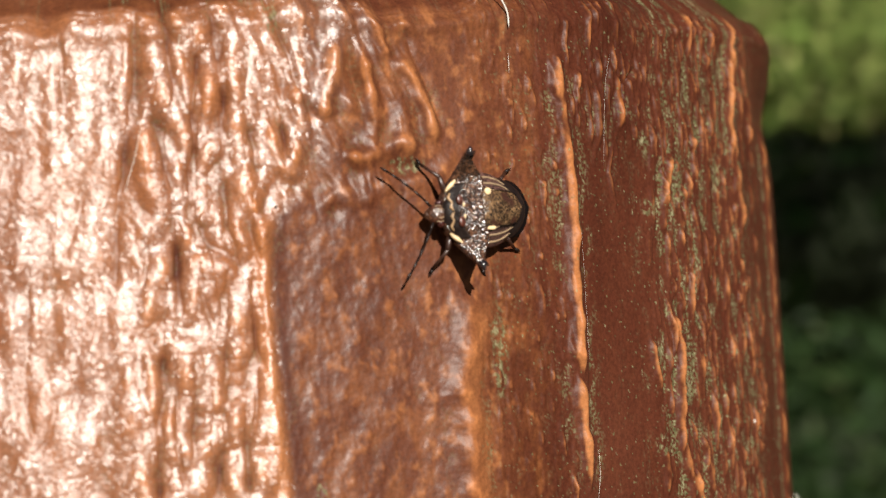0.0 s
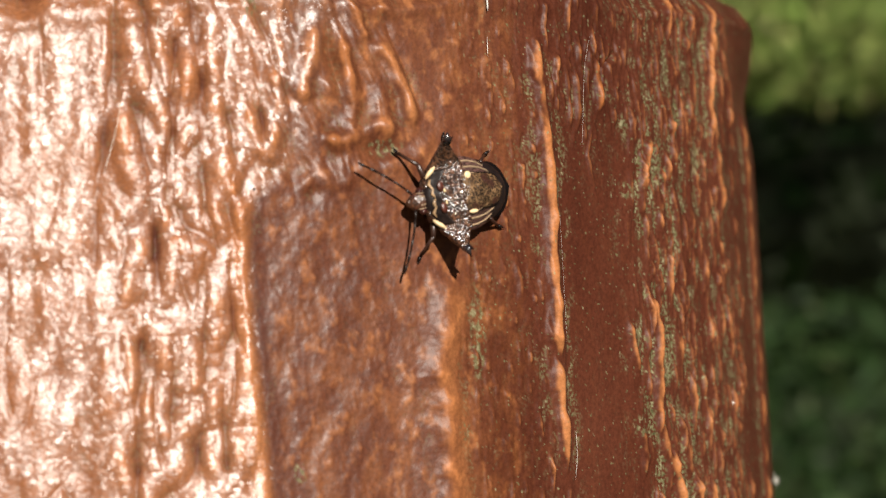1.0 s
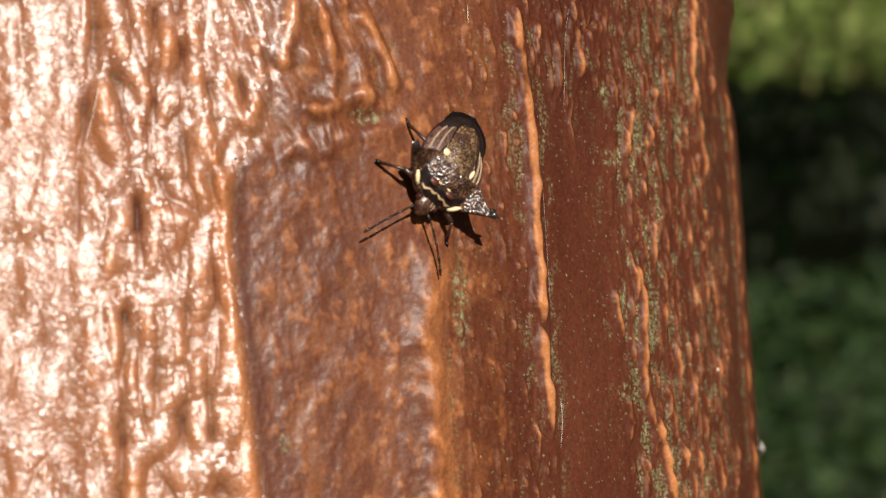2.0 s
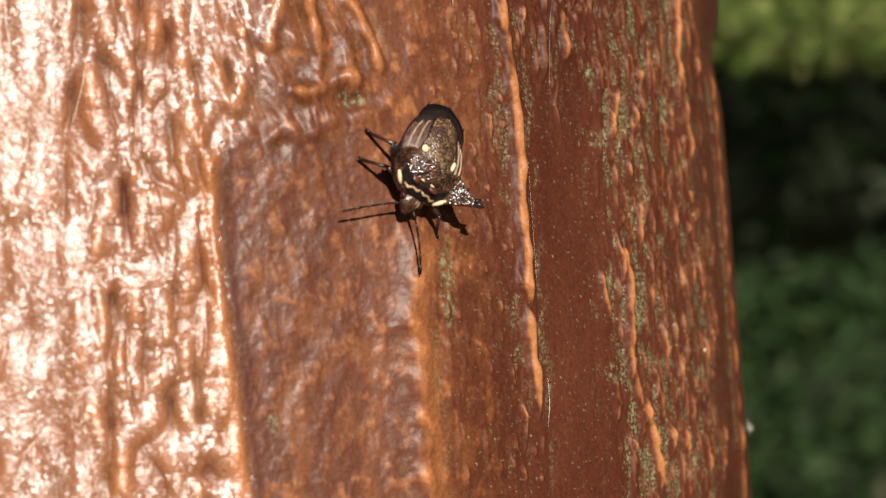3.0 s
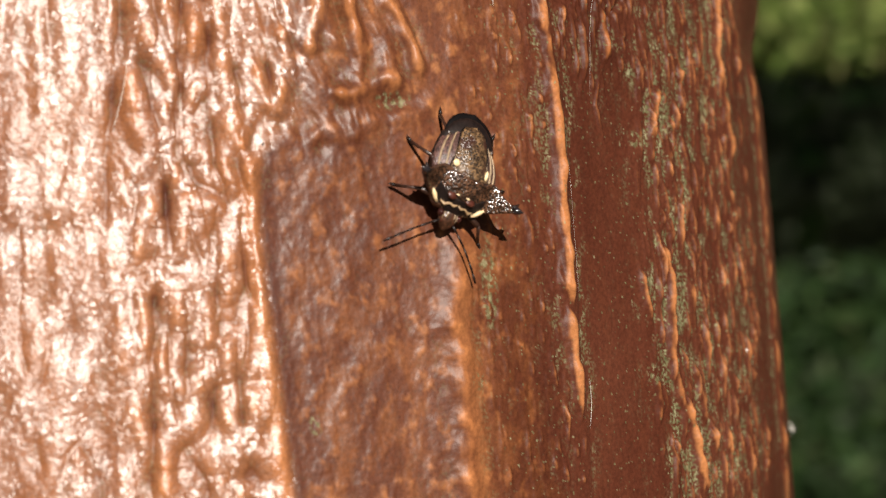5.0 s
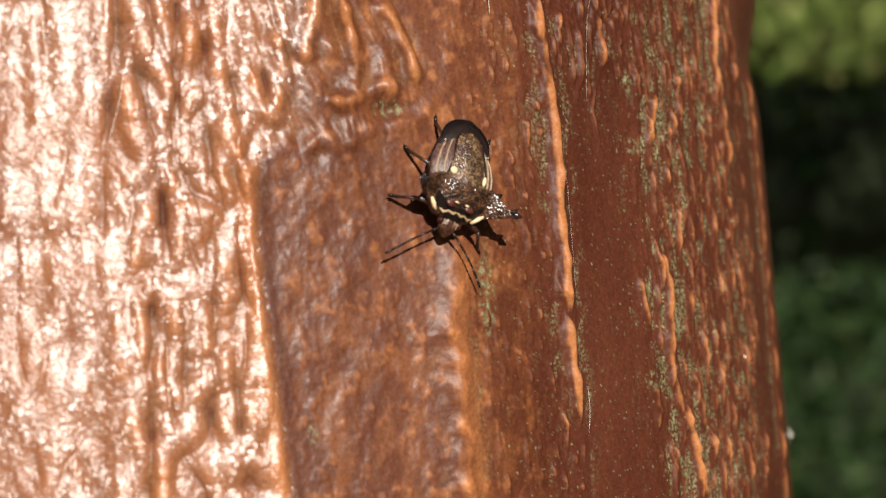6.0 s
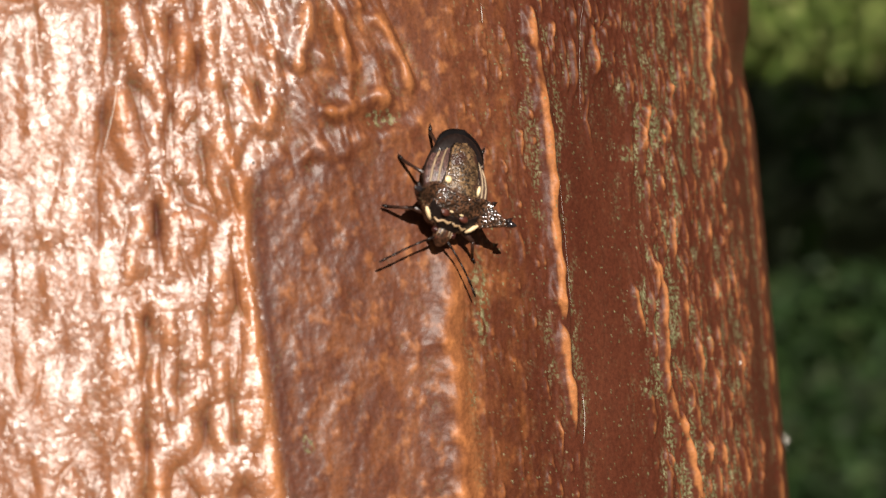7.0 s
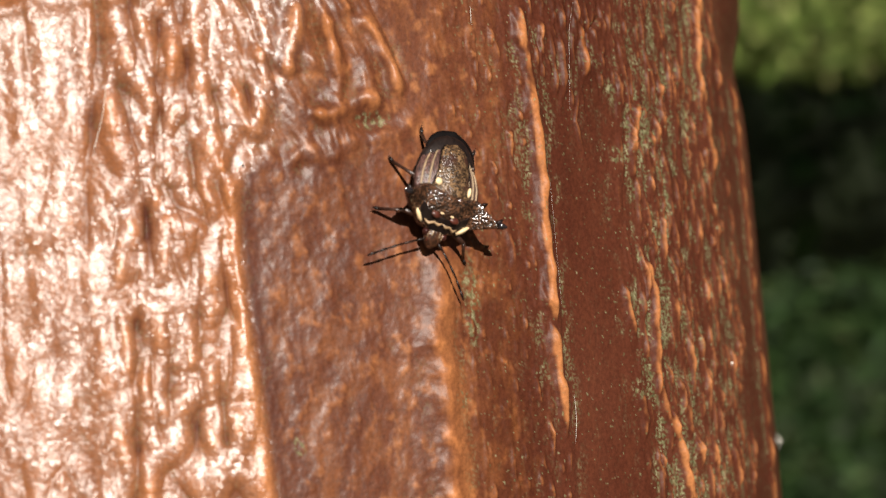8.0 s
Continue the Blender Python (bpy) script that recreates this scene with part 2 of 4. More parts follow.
def domes(x, y, seed=0, soft=7.0):
    """Rounded lumps set irregularly side by side, 0 in the joints to about 1 on top."""
    x, y = x + 0.4 * lattice(x * 0.55, y * 0.55, seed + 1), y + 0.5 * lattice(x * 0.6 + 9, y * 0.45, seed + 2)
    xi, yi = np.floor(x).astype(int), np.floor(y).astype(int)
    total = np.zeros_like(x)
    for i in (-1, 0, 1):
        for j in (-2, -1, 0, 1):
            a, b = xi + i, yi + j
            px = a + 0.05 + 0.9 * TABLE[(a + seed * 53) % 256, (b + seed * 29) % 256]
            py = b + 0.5 * (a % 2) + 0.9 * TABLE[(a + seed * 17 + 91) % 256, (b + seed * 71) % 256]
            total = total + np.exp(-soft * ((x - px) ** 2 + (y - py) ** 2))
    return 1 + np.log(np.maximum(total, 1e-6)) / soft * 1.6


def panel_edge(v):
    """Where the recessed panel's left ledge runs."""
    return np.interp(v, [20, 22, 25, 28, 32, 36, 39, 44, 48, 52, 60], [29.0, 28.2, 27.2, 27.0, 27.1, 27.3, 27.6, 28.0, 28.2, 28.5, 29.2])


def layers(x, y, octaves, seed=0):
    total, amp = 0.0, 1.0
    for k in range(octaves):
        total = total + amp * lattice(x * 2 ** k + 17.3 * k, y * 2 ** k + 5.1 * k, seed + k)
        amp *= 0.5
    return total


def step(a, b, x):
    t = np.clip((x - a) / (b - a), 0, 1)
    return t * t * (3 - 2 * t)


def line_ridge(u, v, path, width, height, soft=1.5):
    """A raised welt along a path of (u, v) from top to bottom, with faded ends."""
    pv, pu = [q[1] for q in path], [q[0] for q in path]
    mid = np.interp(v, pv, pu) + 0.25 * lattice(v * 0.35, v * 0 + 3.3, int(abs(pu[0])))
    ends = step(pv[0] - soft, pv[0] + soft, v) * (1 - step(pv[-1] - soft, pv[-1] + soft, v))
    swell = 1 + 0.45 * lattice(v * 0.4, v * 0 + 7.7, int(abs(pu[0])) + 3)
    away = np.abs(u - mid) / width
    return height * ends * swell * np.exp(-away ** 2)


def welt(h, u, v, path, width, high, taper=1.5, wobble=0.2):
    """Adds to h a raised welt, or with a negative height a groove, along a path of (u, v), thinning out at its ends."""
    pu, pv = [q[0] for q in path], [q[1] for q in path]
    reach = 3.2 * width + 0.5
    near = (u > min(pu) - reach) & (u < max(pu) + reach) & (v > min(pv) - reach) & (v < max(pv) + reach)
    if not near.any():
        return
    seed = int(abs(pu[0] * 3 + pv[0])) % 60
    x, y = u[near], v[near]
    x = x + wobble * lattice(x * 0.15 + seed, y * 0.45, seed)
    best, along, run = np.full(x.shape, 1e9), np.zeros(x.shape), 0.0
    for (x0, y0), (x1, y1) in zip(path, path[1:]):
        dx, dy = x1 - x0, y1 - y0
        size = math.hypot(dx, dy)
        t = np.clip(((x - x0) * dx + (y - y0) * dy) / size ** 2, 0, 1)
        d = np.hypot(x - x0 - t * dx, y - y0 - t * dy)
        closer = d < best
        best, along = np.where(closer, d, best), np.where(closer, run + t * size, along)
        run += size
    ends = 0.15 + 0.85 * step(0, taper, along) * step(0, taper, run - along)
    thick = width * (0.55 + 0.45 * ends) * (1 + 0.25 * lattice(along * 0.4 + seed, along * 0 + 5.5, seed + 2))
    swell = 1 + (0.4 if high > 0 else 0.22) * lattice(along * 0.45 + seed, along * 0 + 7.7, seed + 3)
    shape = np.exp(-(best / thick) ** 2) if high > 0 else np.exp(-(best / thick) ** 1.3)
    h[near] += high * ends * swell * shape


def knob(h, u, v, at, size, high):
    """Adds one rounded bump or hollow to h."""
    h += high * np.exp(-((u - at[0]) / size[0]) ** 2 - ((v - at[1]) / size[1]) ** 2)


def short_welts(h, u, v, count, box, length, width, high, lean, seed):
    """Many short lens-shaped welts of the wood grain, all leaning alike, with an uneven spread."""
    r = random.Random(seed)
    made = 0
    while made < count:
        a, b = r.uniform(box[0], box[1]), r.uniform(box[2], box[3])
        if r.random() > 0.55 + 0.8 * noise.noise((a * 0.16, b * 0.07, seed)):
            continue
        k = r.uniform(*length) * (0.6 + 0.8 * r.random() ** 2)
        d = lean * k + r.gauss(0, 0.06) * k
        bend = r.gauss(0, 0.08) * k
        welt(h, u, v, ((a, b), (a + d * 0.5 + bend, b + k * 0.5), (a + d, b + k)), width * r.uniform(0.7, 1.25), high * r.uniform(0.45, 1.15), 0.42 * k, 0.15)
        made += 1


def mottling(u, v):
    """Soft uneven lumps of the panel's paint, about -1..1."""
    return 0.8 * lattice(u * 0.62, v * 0.40, 60) + 0.55 * lattice(u * 1.25 + 3, v * 0.95, 61) + 0.25 * lattice(u * 2.6, v * 2.0, 63)


def rim_drop(theta):
    """How far the sloping top edge lies below the rim's level, in mm."""
    at = theta * R / MM
    return np.interp(at, [0, 8, 13, 17, 22, 30, 40, 50, 58, 66, 74, 84, 95, 108, 122, 180, 300, 534], [5.5, 5.3, 5.1, 5.6, 4.6, 3.7, 3.8, 3.2, 2.6, 1.8, 1.1, 0.3, -1.0, -2.5, -3.2, -3.0, 2.0, 5.5])


def relief(u, v):
    """Moulded bark of the post in mm: u is the way round it, v the way down from the rim, in mm."""
    wob = 0.9 * lattice(u * 0.06, v * 0.05, 11) + 0.35 * lattice(u * 0.2, v * 0.14, 12)
    uu = u + wob
    # the recessed panel: its left ledge and its scalloped upper edge
    edge_u = panel_edge(v)
    edge_v = np.interp(u, [27, 28, 29.5, 31, 32.2, 33.2, 34.2, 35.6, 37.1, 38.5, 39.7, 43.6, 45, 46.5, 49, 52], [24.4, 22.6, 21.6, 20.9, 21.9, 21.3, 20.6, 21.3, 21.5, 20.3, 19.8, 19.6, 18.6, 16.5, 3.0, -20])
    inside = step(-0.5, 0.8, u - edge_u - 0.2 * lattice(v * 0.6, v * 0, 2)) * step(-0.9, 1.3, (v - edge_v) / (1 + 6 * step(43.5, 46.5, u)))
    # broad plates with crinkled skin
    plates = 0.34 * lattice(uu * 0.15, v * 0.05, 20) + 0.42 * (domes(uu * 0.26, v * 0.11, 8, 6.0) - 0.7) + 0.27 * lattice(uu * 0.42, v * 0.16, 22) + 0.06 * lattice(uu * 0.9, v * 0.4, 23)
    # small crumpled lumps, turned and warped so that they follow no grid
    wu, wv = u + 0.9 * lattice(u * 0.31, v * 0.37, 26), v + 0.9 * lattice(u * 0.29 + 40, v * 0.33, 28)
    crinkle = 0.075 * layers(0.50 * wu + 0.10 * wv, 0.28 * wv - 0.12 * wu, 2, 25) + 0.030 * (domes(1.05 * wu + 0.3 * wv, 0.85 * wv - 0.3 * wu, 29, 6.0) - 0.7)
    plates = plates + crinkle
    # beaded vertical ridges
    row = uu - 0.05 * (v - 25)
    phase = row / 2.9 + 0.55 * lattice(row * 0.13, v * 0.075, 30) + 0.20 * lattice(row * 0.3, v * 0.22, 31)
    col = np.floor(phase + 0.5)
    swell = lattice(col * 7.3 + 0.5, v * 0.30 + col * 3.1, 33)
    furrow = np.abs(np.cos(math.pi * (phase - col)))
    furrow = 1 - (1 - furrow) * (0.25 + 0.75 * step(-0.3, 0.35, lattice(row * 0.30, v * 0.17, 37)))
    pearl = np.sqrt(np.abs(np.cos(math.pi * (v / 4.4 + 0.37 * col + 0.9 * lattice(col * 3.3 + 0.5, v * 0.13, 39)))))
    beads = np.maximum(domes(row * 0.42, v * 0.30, 38, 6.0), 0.25)
    strings = 0.76 * (beads - 0.75) + 0.44 * furrow ** 0.8 * (0.62 + 0.38 * pearl + 0.4 * swell) + 0.35 * lattice(row * 0.16, v * 0.10, 36) - 0.2 + crinkle
    strings = np.maximum(strings, -0.42 + 0.3 * crinkle)
    # slanting folds above the panel
    us = u - 0.36 * (v - 10) + 0.8 * lattice(u * 0.15, v * 0.12, 41)
    folds = 0.42 * lattice(us * 0.40, v * 0.085, 42) + 0.26 * lattice(us * 0.42, v * 0.22, 43) + 0.10 * layers(us * 0.9, v * 0.4, 2, 44) - 0.1
    folds = folds * (1 - step(40, 45, u)) - 0.2 * step(41, 46, u)
    in_strings = step(15.2, 17.0, u)
    in_folds = step(25.5, 29.5, u - 0.15 * (v - 20))
    bark = plates * (1 - in_strings) + strings * in_strings * (1 - in_folds) + 1.05 * folds * in_folds
    knob(bark, u, v, (17.7, 32.4), (1.2, 0.9), 0.42)
    # grooves between the plates
    welt(bark, u, v, ((9.8, 6.3), (9.8, 10.9), (9.9, 13.9), (10.2, 16.4)), 0.6, -0.22)
    welt(bark, u, v, ((11.5, 18.9), (11.0, 22.1), (10.2, 24.8), (9.4, 26.8)), 0.55, -0.17)
    welt(bark, u, v, ((16.3, 5.0), (16.2, 9.5), (15.6, 13.5), (14.8, 18.5), (14.3, 21.0), (14.1, 25.5), (13.9, 29.4)), 0.85, -0.54)
    welt(bark, u, v, ((17.1, 11.8), (17.8, 14.3), (18.5, 18.6), (19.1, 20.4), (19.7, 24.0), (19.0, 27.9), (18.1, 29.3)), 0.50, -0.34)
    welt(bark, u, v, ((18.5, 28.6), (17.9, 32.0), (17.8, 36.0), (17.4, 39.4), (17.1, 45.0), (16.6, 52.0), (16.4, 62.0)), 0.65, -0.46, 1.0)
    welt(bark, u, v, ((21.6, 7.5), (21.8, 11.1), (21.7, 14.1), (21.1, 16.6), (20.6, 19.6), (20.4, 23.2)), 0.45, -0.31)
    welt(bark, u, v, ((24.0, 10.0), (24.3, 13.3)), 0.40, -0.23)
    welt(bark, u, v, ((23.5, 18.7), (23.7, 20.7), (23.7, 23.7), (23.4, 25.7)), 0.40, -0.28)
    welt(bark, u, v, ((25.8, 14.0), (26.4, 16.9), (26.8, 20.0)), 0.55, -0.37)
    welt(bark, u, v, ((28.1, 2.6), (28.8, 5.6), (30.0, 8.2), (30.9, 11.5), (31.9, 13.8), (32.2, 15.5)), 0.45, -0.34)
    welt(bark, u, v, ((6.3, 26.1), (6.4, 30.6), (6.0, 35.4), (6.0, 39.3), (6.6, 42.2)), 0.40, -0.20)
    welt(bark, u, v, ((8.8, 37.5), (8.2, 39.9), (7.5, 42.0), (6.7, 43.2)), 0.40, -0.17)
    welt(bark, u, v, ((9.0, 50.5), (9.4, 48.6), (10.3, 47.6), (11.5, 49.2), (12.1, 51.7), (12.2, 55.0)), 0.40, -0.23)
    welt(bark, u, v, ((7.1, 46.0), (7.0, 48.4), (7.3, 50.4)), 0.40, -0.20)
    welt(bark, u, v, ((21.1, 26.2), (21.2, 29.7), (22.0, 31.7), (22.1, 33.2)), 0.42, -0.28)
    welt(bark, u, v, ((23.8, 27.2), (23.3, 29.7), (23.4, 31.7), (23.3, 35.7), (23.1, 38.2)), 0.38, -0.25)
    welt(bark, u, v, ((20.5, 34.6), (20.6, 38.0), (20.2, 41.5), (19.9, 44.9)), 0.38, -0.25)
    welt(bark, u, v, ((25.1, 38.7), (24.8, 41.7), (24.8, 44.6), (25.0, 48.0)), 0.38, -0.25)
    welt(bark, u, v, ((23.0, 39.6), (22.9, 42.6), (22.4, 46.5)), 0.38, -0.25)
    welt(bark, u, v, ((25.8, 28.0), (25.9, 31.8), (26.2, 35.1), (27.0, 37.8)), 0.22, -0.25)
    # a shallow dull hollow across the left plates
    knob(bark, u, v, (8.5, 29.0), (4.2, 1.3), -0.32)
    # folds running down to the panel's upper edge
    welt(bark, u, v, ((34.8, 6.6), (33.9, 10.2), (32.8, 14.4)), 0.85, 0.85)
    welt(bark, u, v, ((37.2, 3.0), (38.8, 6.0), (40.2, 8.6)), 0.55, 0.45)
    welt(bark, u, v, ((37.0, 8.0), (37.7, 11.3), (38.2, 14.2), (37.7, 17.2)), 0.75, 0.65)
    welt(bark, u, v, ((40.3, 7.8), (42.1, 10.4), (43.7, 13.2), (44.2, 16.5)), 0.85, 0.60)
    welt(bark, u, v, ((30.4, 10.5), (30.7, 14.9), (30.1, 17.9), (29.4, 20.2)), 0.95, 0.70)
    welt(bark, u, v, ((27.9, 14.5), (28.6, 17.2), (28.9, 19.7)), 0.6, 0.50)
    welt(bark, u, v, ((25.6, 21.0), (26.4, 23.5), (26.6, 27.0)), 0.7, 0.40)
    welt(bark, u, v, ((35.6, 5.6), (36.1, 9.8), (36.9, 13.0)), 0.5, -0.45)
    welt(bark, u, v, ((40.9, 4.5), (42.8, 8.6), (44.3, 11.6), (45.0, 15.0)), 0.5, -0.40)
    welt(bark, u, v, ((29.2, 13.6), (29.4, 18.2)), 0.35, -0.40)
    knob(bark, u, v, (35.7, 12.4), (0.9, 1.1), 0.35)
    # the ledge over the panel, with two pockets below it
    welt(bark, u, v, ((34.6, 17.5), (37.1, 17.6), (38.9, 16.8), (40.6, 16.1), (43.0, 16.5)), 0.95, 0.62)
    knob(bark, u, v, (41.3, 18.4), (2.0, 0.75), -0.50)
    # the panel is smoother, with faint ripples and small pimples
    dent = (-0.36 - 0.006 * (u - 28)) * (0.25 + 0.75 * step(0, 8, v - edge_v))
    ripple = 0.10 * layers(uu * 0.30, v * 0.17, 3, 50) + 0.02 * layers(u * 0.9, v * 0.7, 2, 55)
    pimples = 0.058 * np.maximum(mottling(u, v), -0.25)
    away = step(0.5, 3.5, u - edge_u)
    panel = dent * (1 - step(40, 46, u)) + (ripple + pimples) * (0.25 + 0.75 * away)
    # wood grain with lens-shaped welts farther round
    ug = u + 0.6 * wob - 0.03 * (v - 25)
    streak = layers(ug * 0.42, v * 0.10, 2, 70)
    thin = layers(ug * 1.0, v * 0.20, 2, 80)
    welts = 0.55 * np.clip(streak - 0.22, -0.06, 0.9) + 0.40 * np.clip(thin - 0.32, -0.10, 0.8)
    dense = 0.42 + 0.50 * step(70, 76, u) - 0.78 * step(92.5, 95, u)
    calm = step(60.4, 61.8, u) * (1 - step(69.5, 72.5, u)) * step(12, 18, v)
    upper = step(44, 47, u) * (1 - step(51, 54, u)) * (1 - step(14, 18, v))
    grain = welts * dense * (1 - 0.93 * calm) * (1 - 0.8 * upper) - 0.25 * calm
    grain = grain + 0.05 * layers(u * 1.1, v * 0.6, 2, 90) * (1 - 0.6 * calm)
    short_welts(grain, u, v, 270, (73.5, 99, -3, 58), (2.5, 8.0), 0.23, 0.36, 0.09, 5)
    short_welts(grain, u, v, 75, (60, 78, -2, 14), (2.5, 7.0), 0.30, 0.26, 0.06, 6)
    short_welts(grain, u, v, 190, (47, 60, 0, 58), (1.0, 3.8), 0.28, 0.17, 0.10, 8)
    short_welts(grain, u, v, 24, (97, 116, 12, 58), (4.0, 9.0), 0.45, 0.16, 0.05, 9)
    blend = step(45, 51, u + 1.5 * lattice(v * 0.1, v * 0, 4))
    h = ((1 - inside) * bark + inside * panel) * (1 - blend) + blend * grain
    # lips and single welts
    lip = np.exp(-((u - edge_u + 0.1) / 1.1) ** 2) * step(22, 25, v)
    h = h + 0.30 * lip * (1 - blend)
    welt(h, u, v, ((32.4, 22.8), (33.2, 21.6), (34.2, 20.7), (35.6, 21.3), (37.1, 21.6), (38.5, 20.4), (39.7, 19.8), (43.6, 19.7), (45.0, 18.6), (46.5, 16.6)), 0.85, 0.24, 1.6, 0.4)
    knob(h, u, v, (33.6, 22.6), (0.8, 0.8), -0.25)
    knob(h, u, v, (29.2, 21.4), (1.3, 0.9), 0.20)
    for path, width, high in (
        (((59.0, 7), (60.0, 20.7), (59.8, 29), (59.9, 37.2)), 0.85, 0.85),
        (((59.7, 38.6), (60.3, 47.5)), 0.75, 0.75),
        (((47.0, 31), (46.4, 36.4), (45.6, 39.5), (46.4, 42.6), (46.3, 49), (46.8, 60)), 1.45, 0.75),
        (((105.5, 10), (106.0, 30), (106.5, 60)), 0.8, 0.55),
        (((93.7, -1), (91.5, 4.8), (90.9, 9.9), (92.6, 15.4), (93.5, 22)), 0.75, 0.6),
    ):
        h = h + line_ridge(u, v, path, width, high)
    # the forked welt and its neighbours
    welt(h, u, v, ((77.0, 15), (75.6, 17.6), (74.6, 20.5), (74.3, 24)), 0.6, 0.60)
    welt(h, u, v, ((75.0, 31.5), (75.8, 35), (75.6, 39.5), (75.0, 43.5), (76.2, 48.0), (78.4, 53), (80.0, 58)), 0.85, 0.80)
    welt(h, u, v, ((71.0, 34.0), (71.6, 37.5), (72.2, 40.0)), 0.45, 0.50)
    welt(h, u, v, ((72.0, 45.0), (72.6, 48.0), (72.0, 50.5)), 0.6, 0.40)
    welt(h, u, v, ((79.2, 44.0), (80.6, 48.0), (81.2, 51.0)), 0.6, 0.55)
    welt(h, u, v, ((64.4, 9.0), (64.8, 14.8)), 0.5, 0.40)
    welt(h, u, v, ((67.6, 7.8), (67.9, 13.0)), 0.5, 0.40)
    welt(h, u, v, ((70.4, 1.0), (71.0, 5.0), (71.2, 6.8), (69.1, 8.7), (68.7, 11.0)), 0.45, -0.45)
    # the far shoulder swells below the top edge and draws in under it
    far = step(98, 112, u)
    h = h + far * (0.6 * np.exp(-((v + 0.6) / 3.4) ** 2) - 0.75 * np.exp(-((v - 7.0) / 4.0) ** 2))
    sand = 0.014 * layers(u * 1.7, v * 1.6, 2, 100) + 0.022 * (1 - inside) * (1 - 0.8 * in_folds) * (1 - blend) * layers(3.2 * u + 1.9 * v, 3.2 * v - 1.9 * u, 1, 104)
    return h + sand


def smoothed(a, k, axis):
    """A running mean over k cells."""
    pad = [(0, 0), (0, 0)]
    pad[axis] = (k // 2 + 1, k // 2)
    c = np.cumsum(np.pad(a, pad, mode="edge"), axis=axis)
    if axis:
        return (c[:, k:] - c[:, :-k]) / k
    return (c[k:] - c[:-k]) / k


def post_mesh():
    fine_u = np.concatenate([np.arange(-2.0, 32.0, 0.1), np.arange(32.0, 128.0, 0.13)])
    rest_u = np.linspace(128.0, 2 * math.pi * R / MM - 2.0, 150)[:-1]
    us = np.concatenate([fine_u, rest_u])
    # the way down the profile: the flat top, its bevel, the fine front part, the rest to the ground
    down = np.concatenate([np.linspace(-86, -11.3, 24)[:-1], np.arange(-11.3, 60.0, 0.11), np.linspace(60, 890, 70)])
    U, S = np.meshgrid(us, down)
    theta = U * MM / R
    drop = rim_drop(theta)
    low = np.clip(S, 0, None)
    # v counts from the rim; above it the bevel leans in at 45 degrees
    fade = 1 - step(70, 200, S)
    V = low + drop * fade
    out = R / MM + relief(U, np.where(S < 0, V + S, V)) * np.where(S < -11, 0.15, 1.0)
    bevel = np.clip(-S, 0, 11.3) / math.sqrt(2)
    inner = np.clip(-S - 11.3, 0, None)
    radius = out - bevel - inner - 0.45 * np.exp(-(S / 0.8) ** 2) + 0.30 * np.exp(-((S - 1.3) / 0.9) ** 2)
    radius = np.clip(radius, 0.02, None)
    z = RIM / MM - V + bevel + (0.35 + 0.8 * lattice(U * 0.16, U * 0 + 0.5, 170) + 0.45 * lattice(U * 0.37, S * 0.2, 171)) * np.exp(-(S / 2.4) ** 2)
    co = np.stack([radius * np.sin(theta), -radius * np.cos(theta), z], -1).reshape(-1, 3) * MM
    n, m = U.shape
    i = np.arange(n - 1)[:, None] * m
    a = i + np.arange(m)[None, :]
    b = i + (np.arange(m) + 1)[None, :] % m
    quads = np.stack([a, a + m, b + m, b], -1).reshape(-1, 4)
    me = bpy.data.meshes.new("shaft")
    me.vertices.add(len(co))
    me.vertices.foreach_set("co", co.ravel())
    me.loops.add(quads.size)
    me.loops.foreach_set("vertex_index", quads.ravel().astype(np.int32))
    me.polygons.add(len(quads))
    me.polygons.foreach_set("loop_start", np.arange(0, quads.size, 4, dtype=np.int32))
    me.update(calc_edges=True)
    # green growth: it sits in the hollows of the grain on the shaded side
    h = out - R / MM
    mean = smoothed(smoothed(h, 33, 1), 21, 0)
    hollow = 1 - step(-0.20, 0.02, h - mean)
    crest = step(0.06 + 0.10 * step(48, 56, U), 0.45 + 0.05 * step(70, 76, U), h - mean + 0.10 * layers(U * 1.3, V * 0.5, 2, 140))
    small = h - smoothed(smoothed(h, 9, 1), 13, 0)
    crest = np.maximum(crest, 0.55 * step(0.05, 0.15, small) * step(44, 50, U) * (1 - 0.4 * step(58, 62, U)))
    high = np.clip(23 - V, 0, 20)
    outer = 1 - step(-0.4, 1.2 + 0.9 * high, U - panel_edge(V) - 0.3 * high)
    # the ledge's lip faces the sun: its brightness is put into the tone
    lip_light = np.exp(-((U - panel_edge(V) + 0.25) / 0.8) ** 2) * step(22, 25, V)
    crest = np.maximum(crest, 0.9 * lip_light)
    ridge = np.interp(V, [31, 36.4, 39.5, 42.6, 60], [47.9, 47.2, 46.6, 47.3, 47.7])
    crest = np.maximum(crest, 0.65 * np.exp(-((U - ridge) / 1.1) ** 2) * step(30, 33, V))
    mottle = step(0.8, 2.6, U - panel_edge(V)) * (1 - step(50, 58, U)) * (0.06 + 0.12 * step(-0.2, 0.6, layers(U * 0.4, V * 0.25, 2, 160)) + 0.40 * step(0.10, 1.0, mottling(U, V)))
    # worn crests, plus a paler orange over all the left bark, less in hollows
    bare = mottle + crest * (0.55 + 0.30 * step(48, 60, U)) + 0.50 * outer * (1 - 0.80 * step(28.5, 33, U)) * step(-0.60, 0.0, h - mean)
    # the sloping top's shade is put into tone and gloss; growth sits in places
    face = step(-1.6, 0.4, S)
    bare = bare * (0.25 + 0.75 * face)
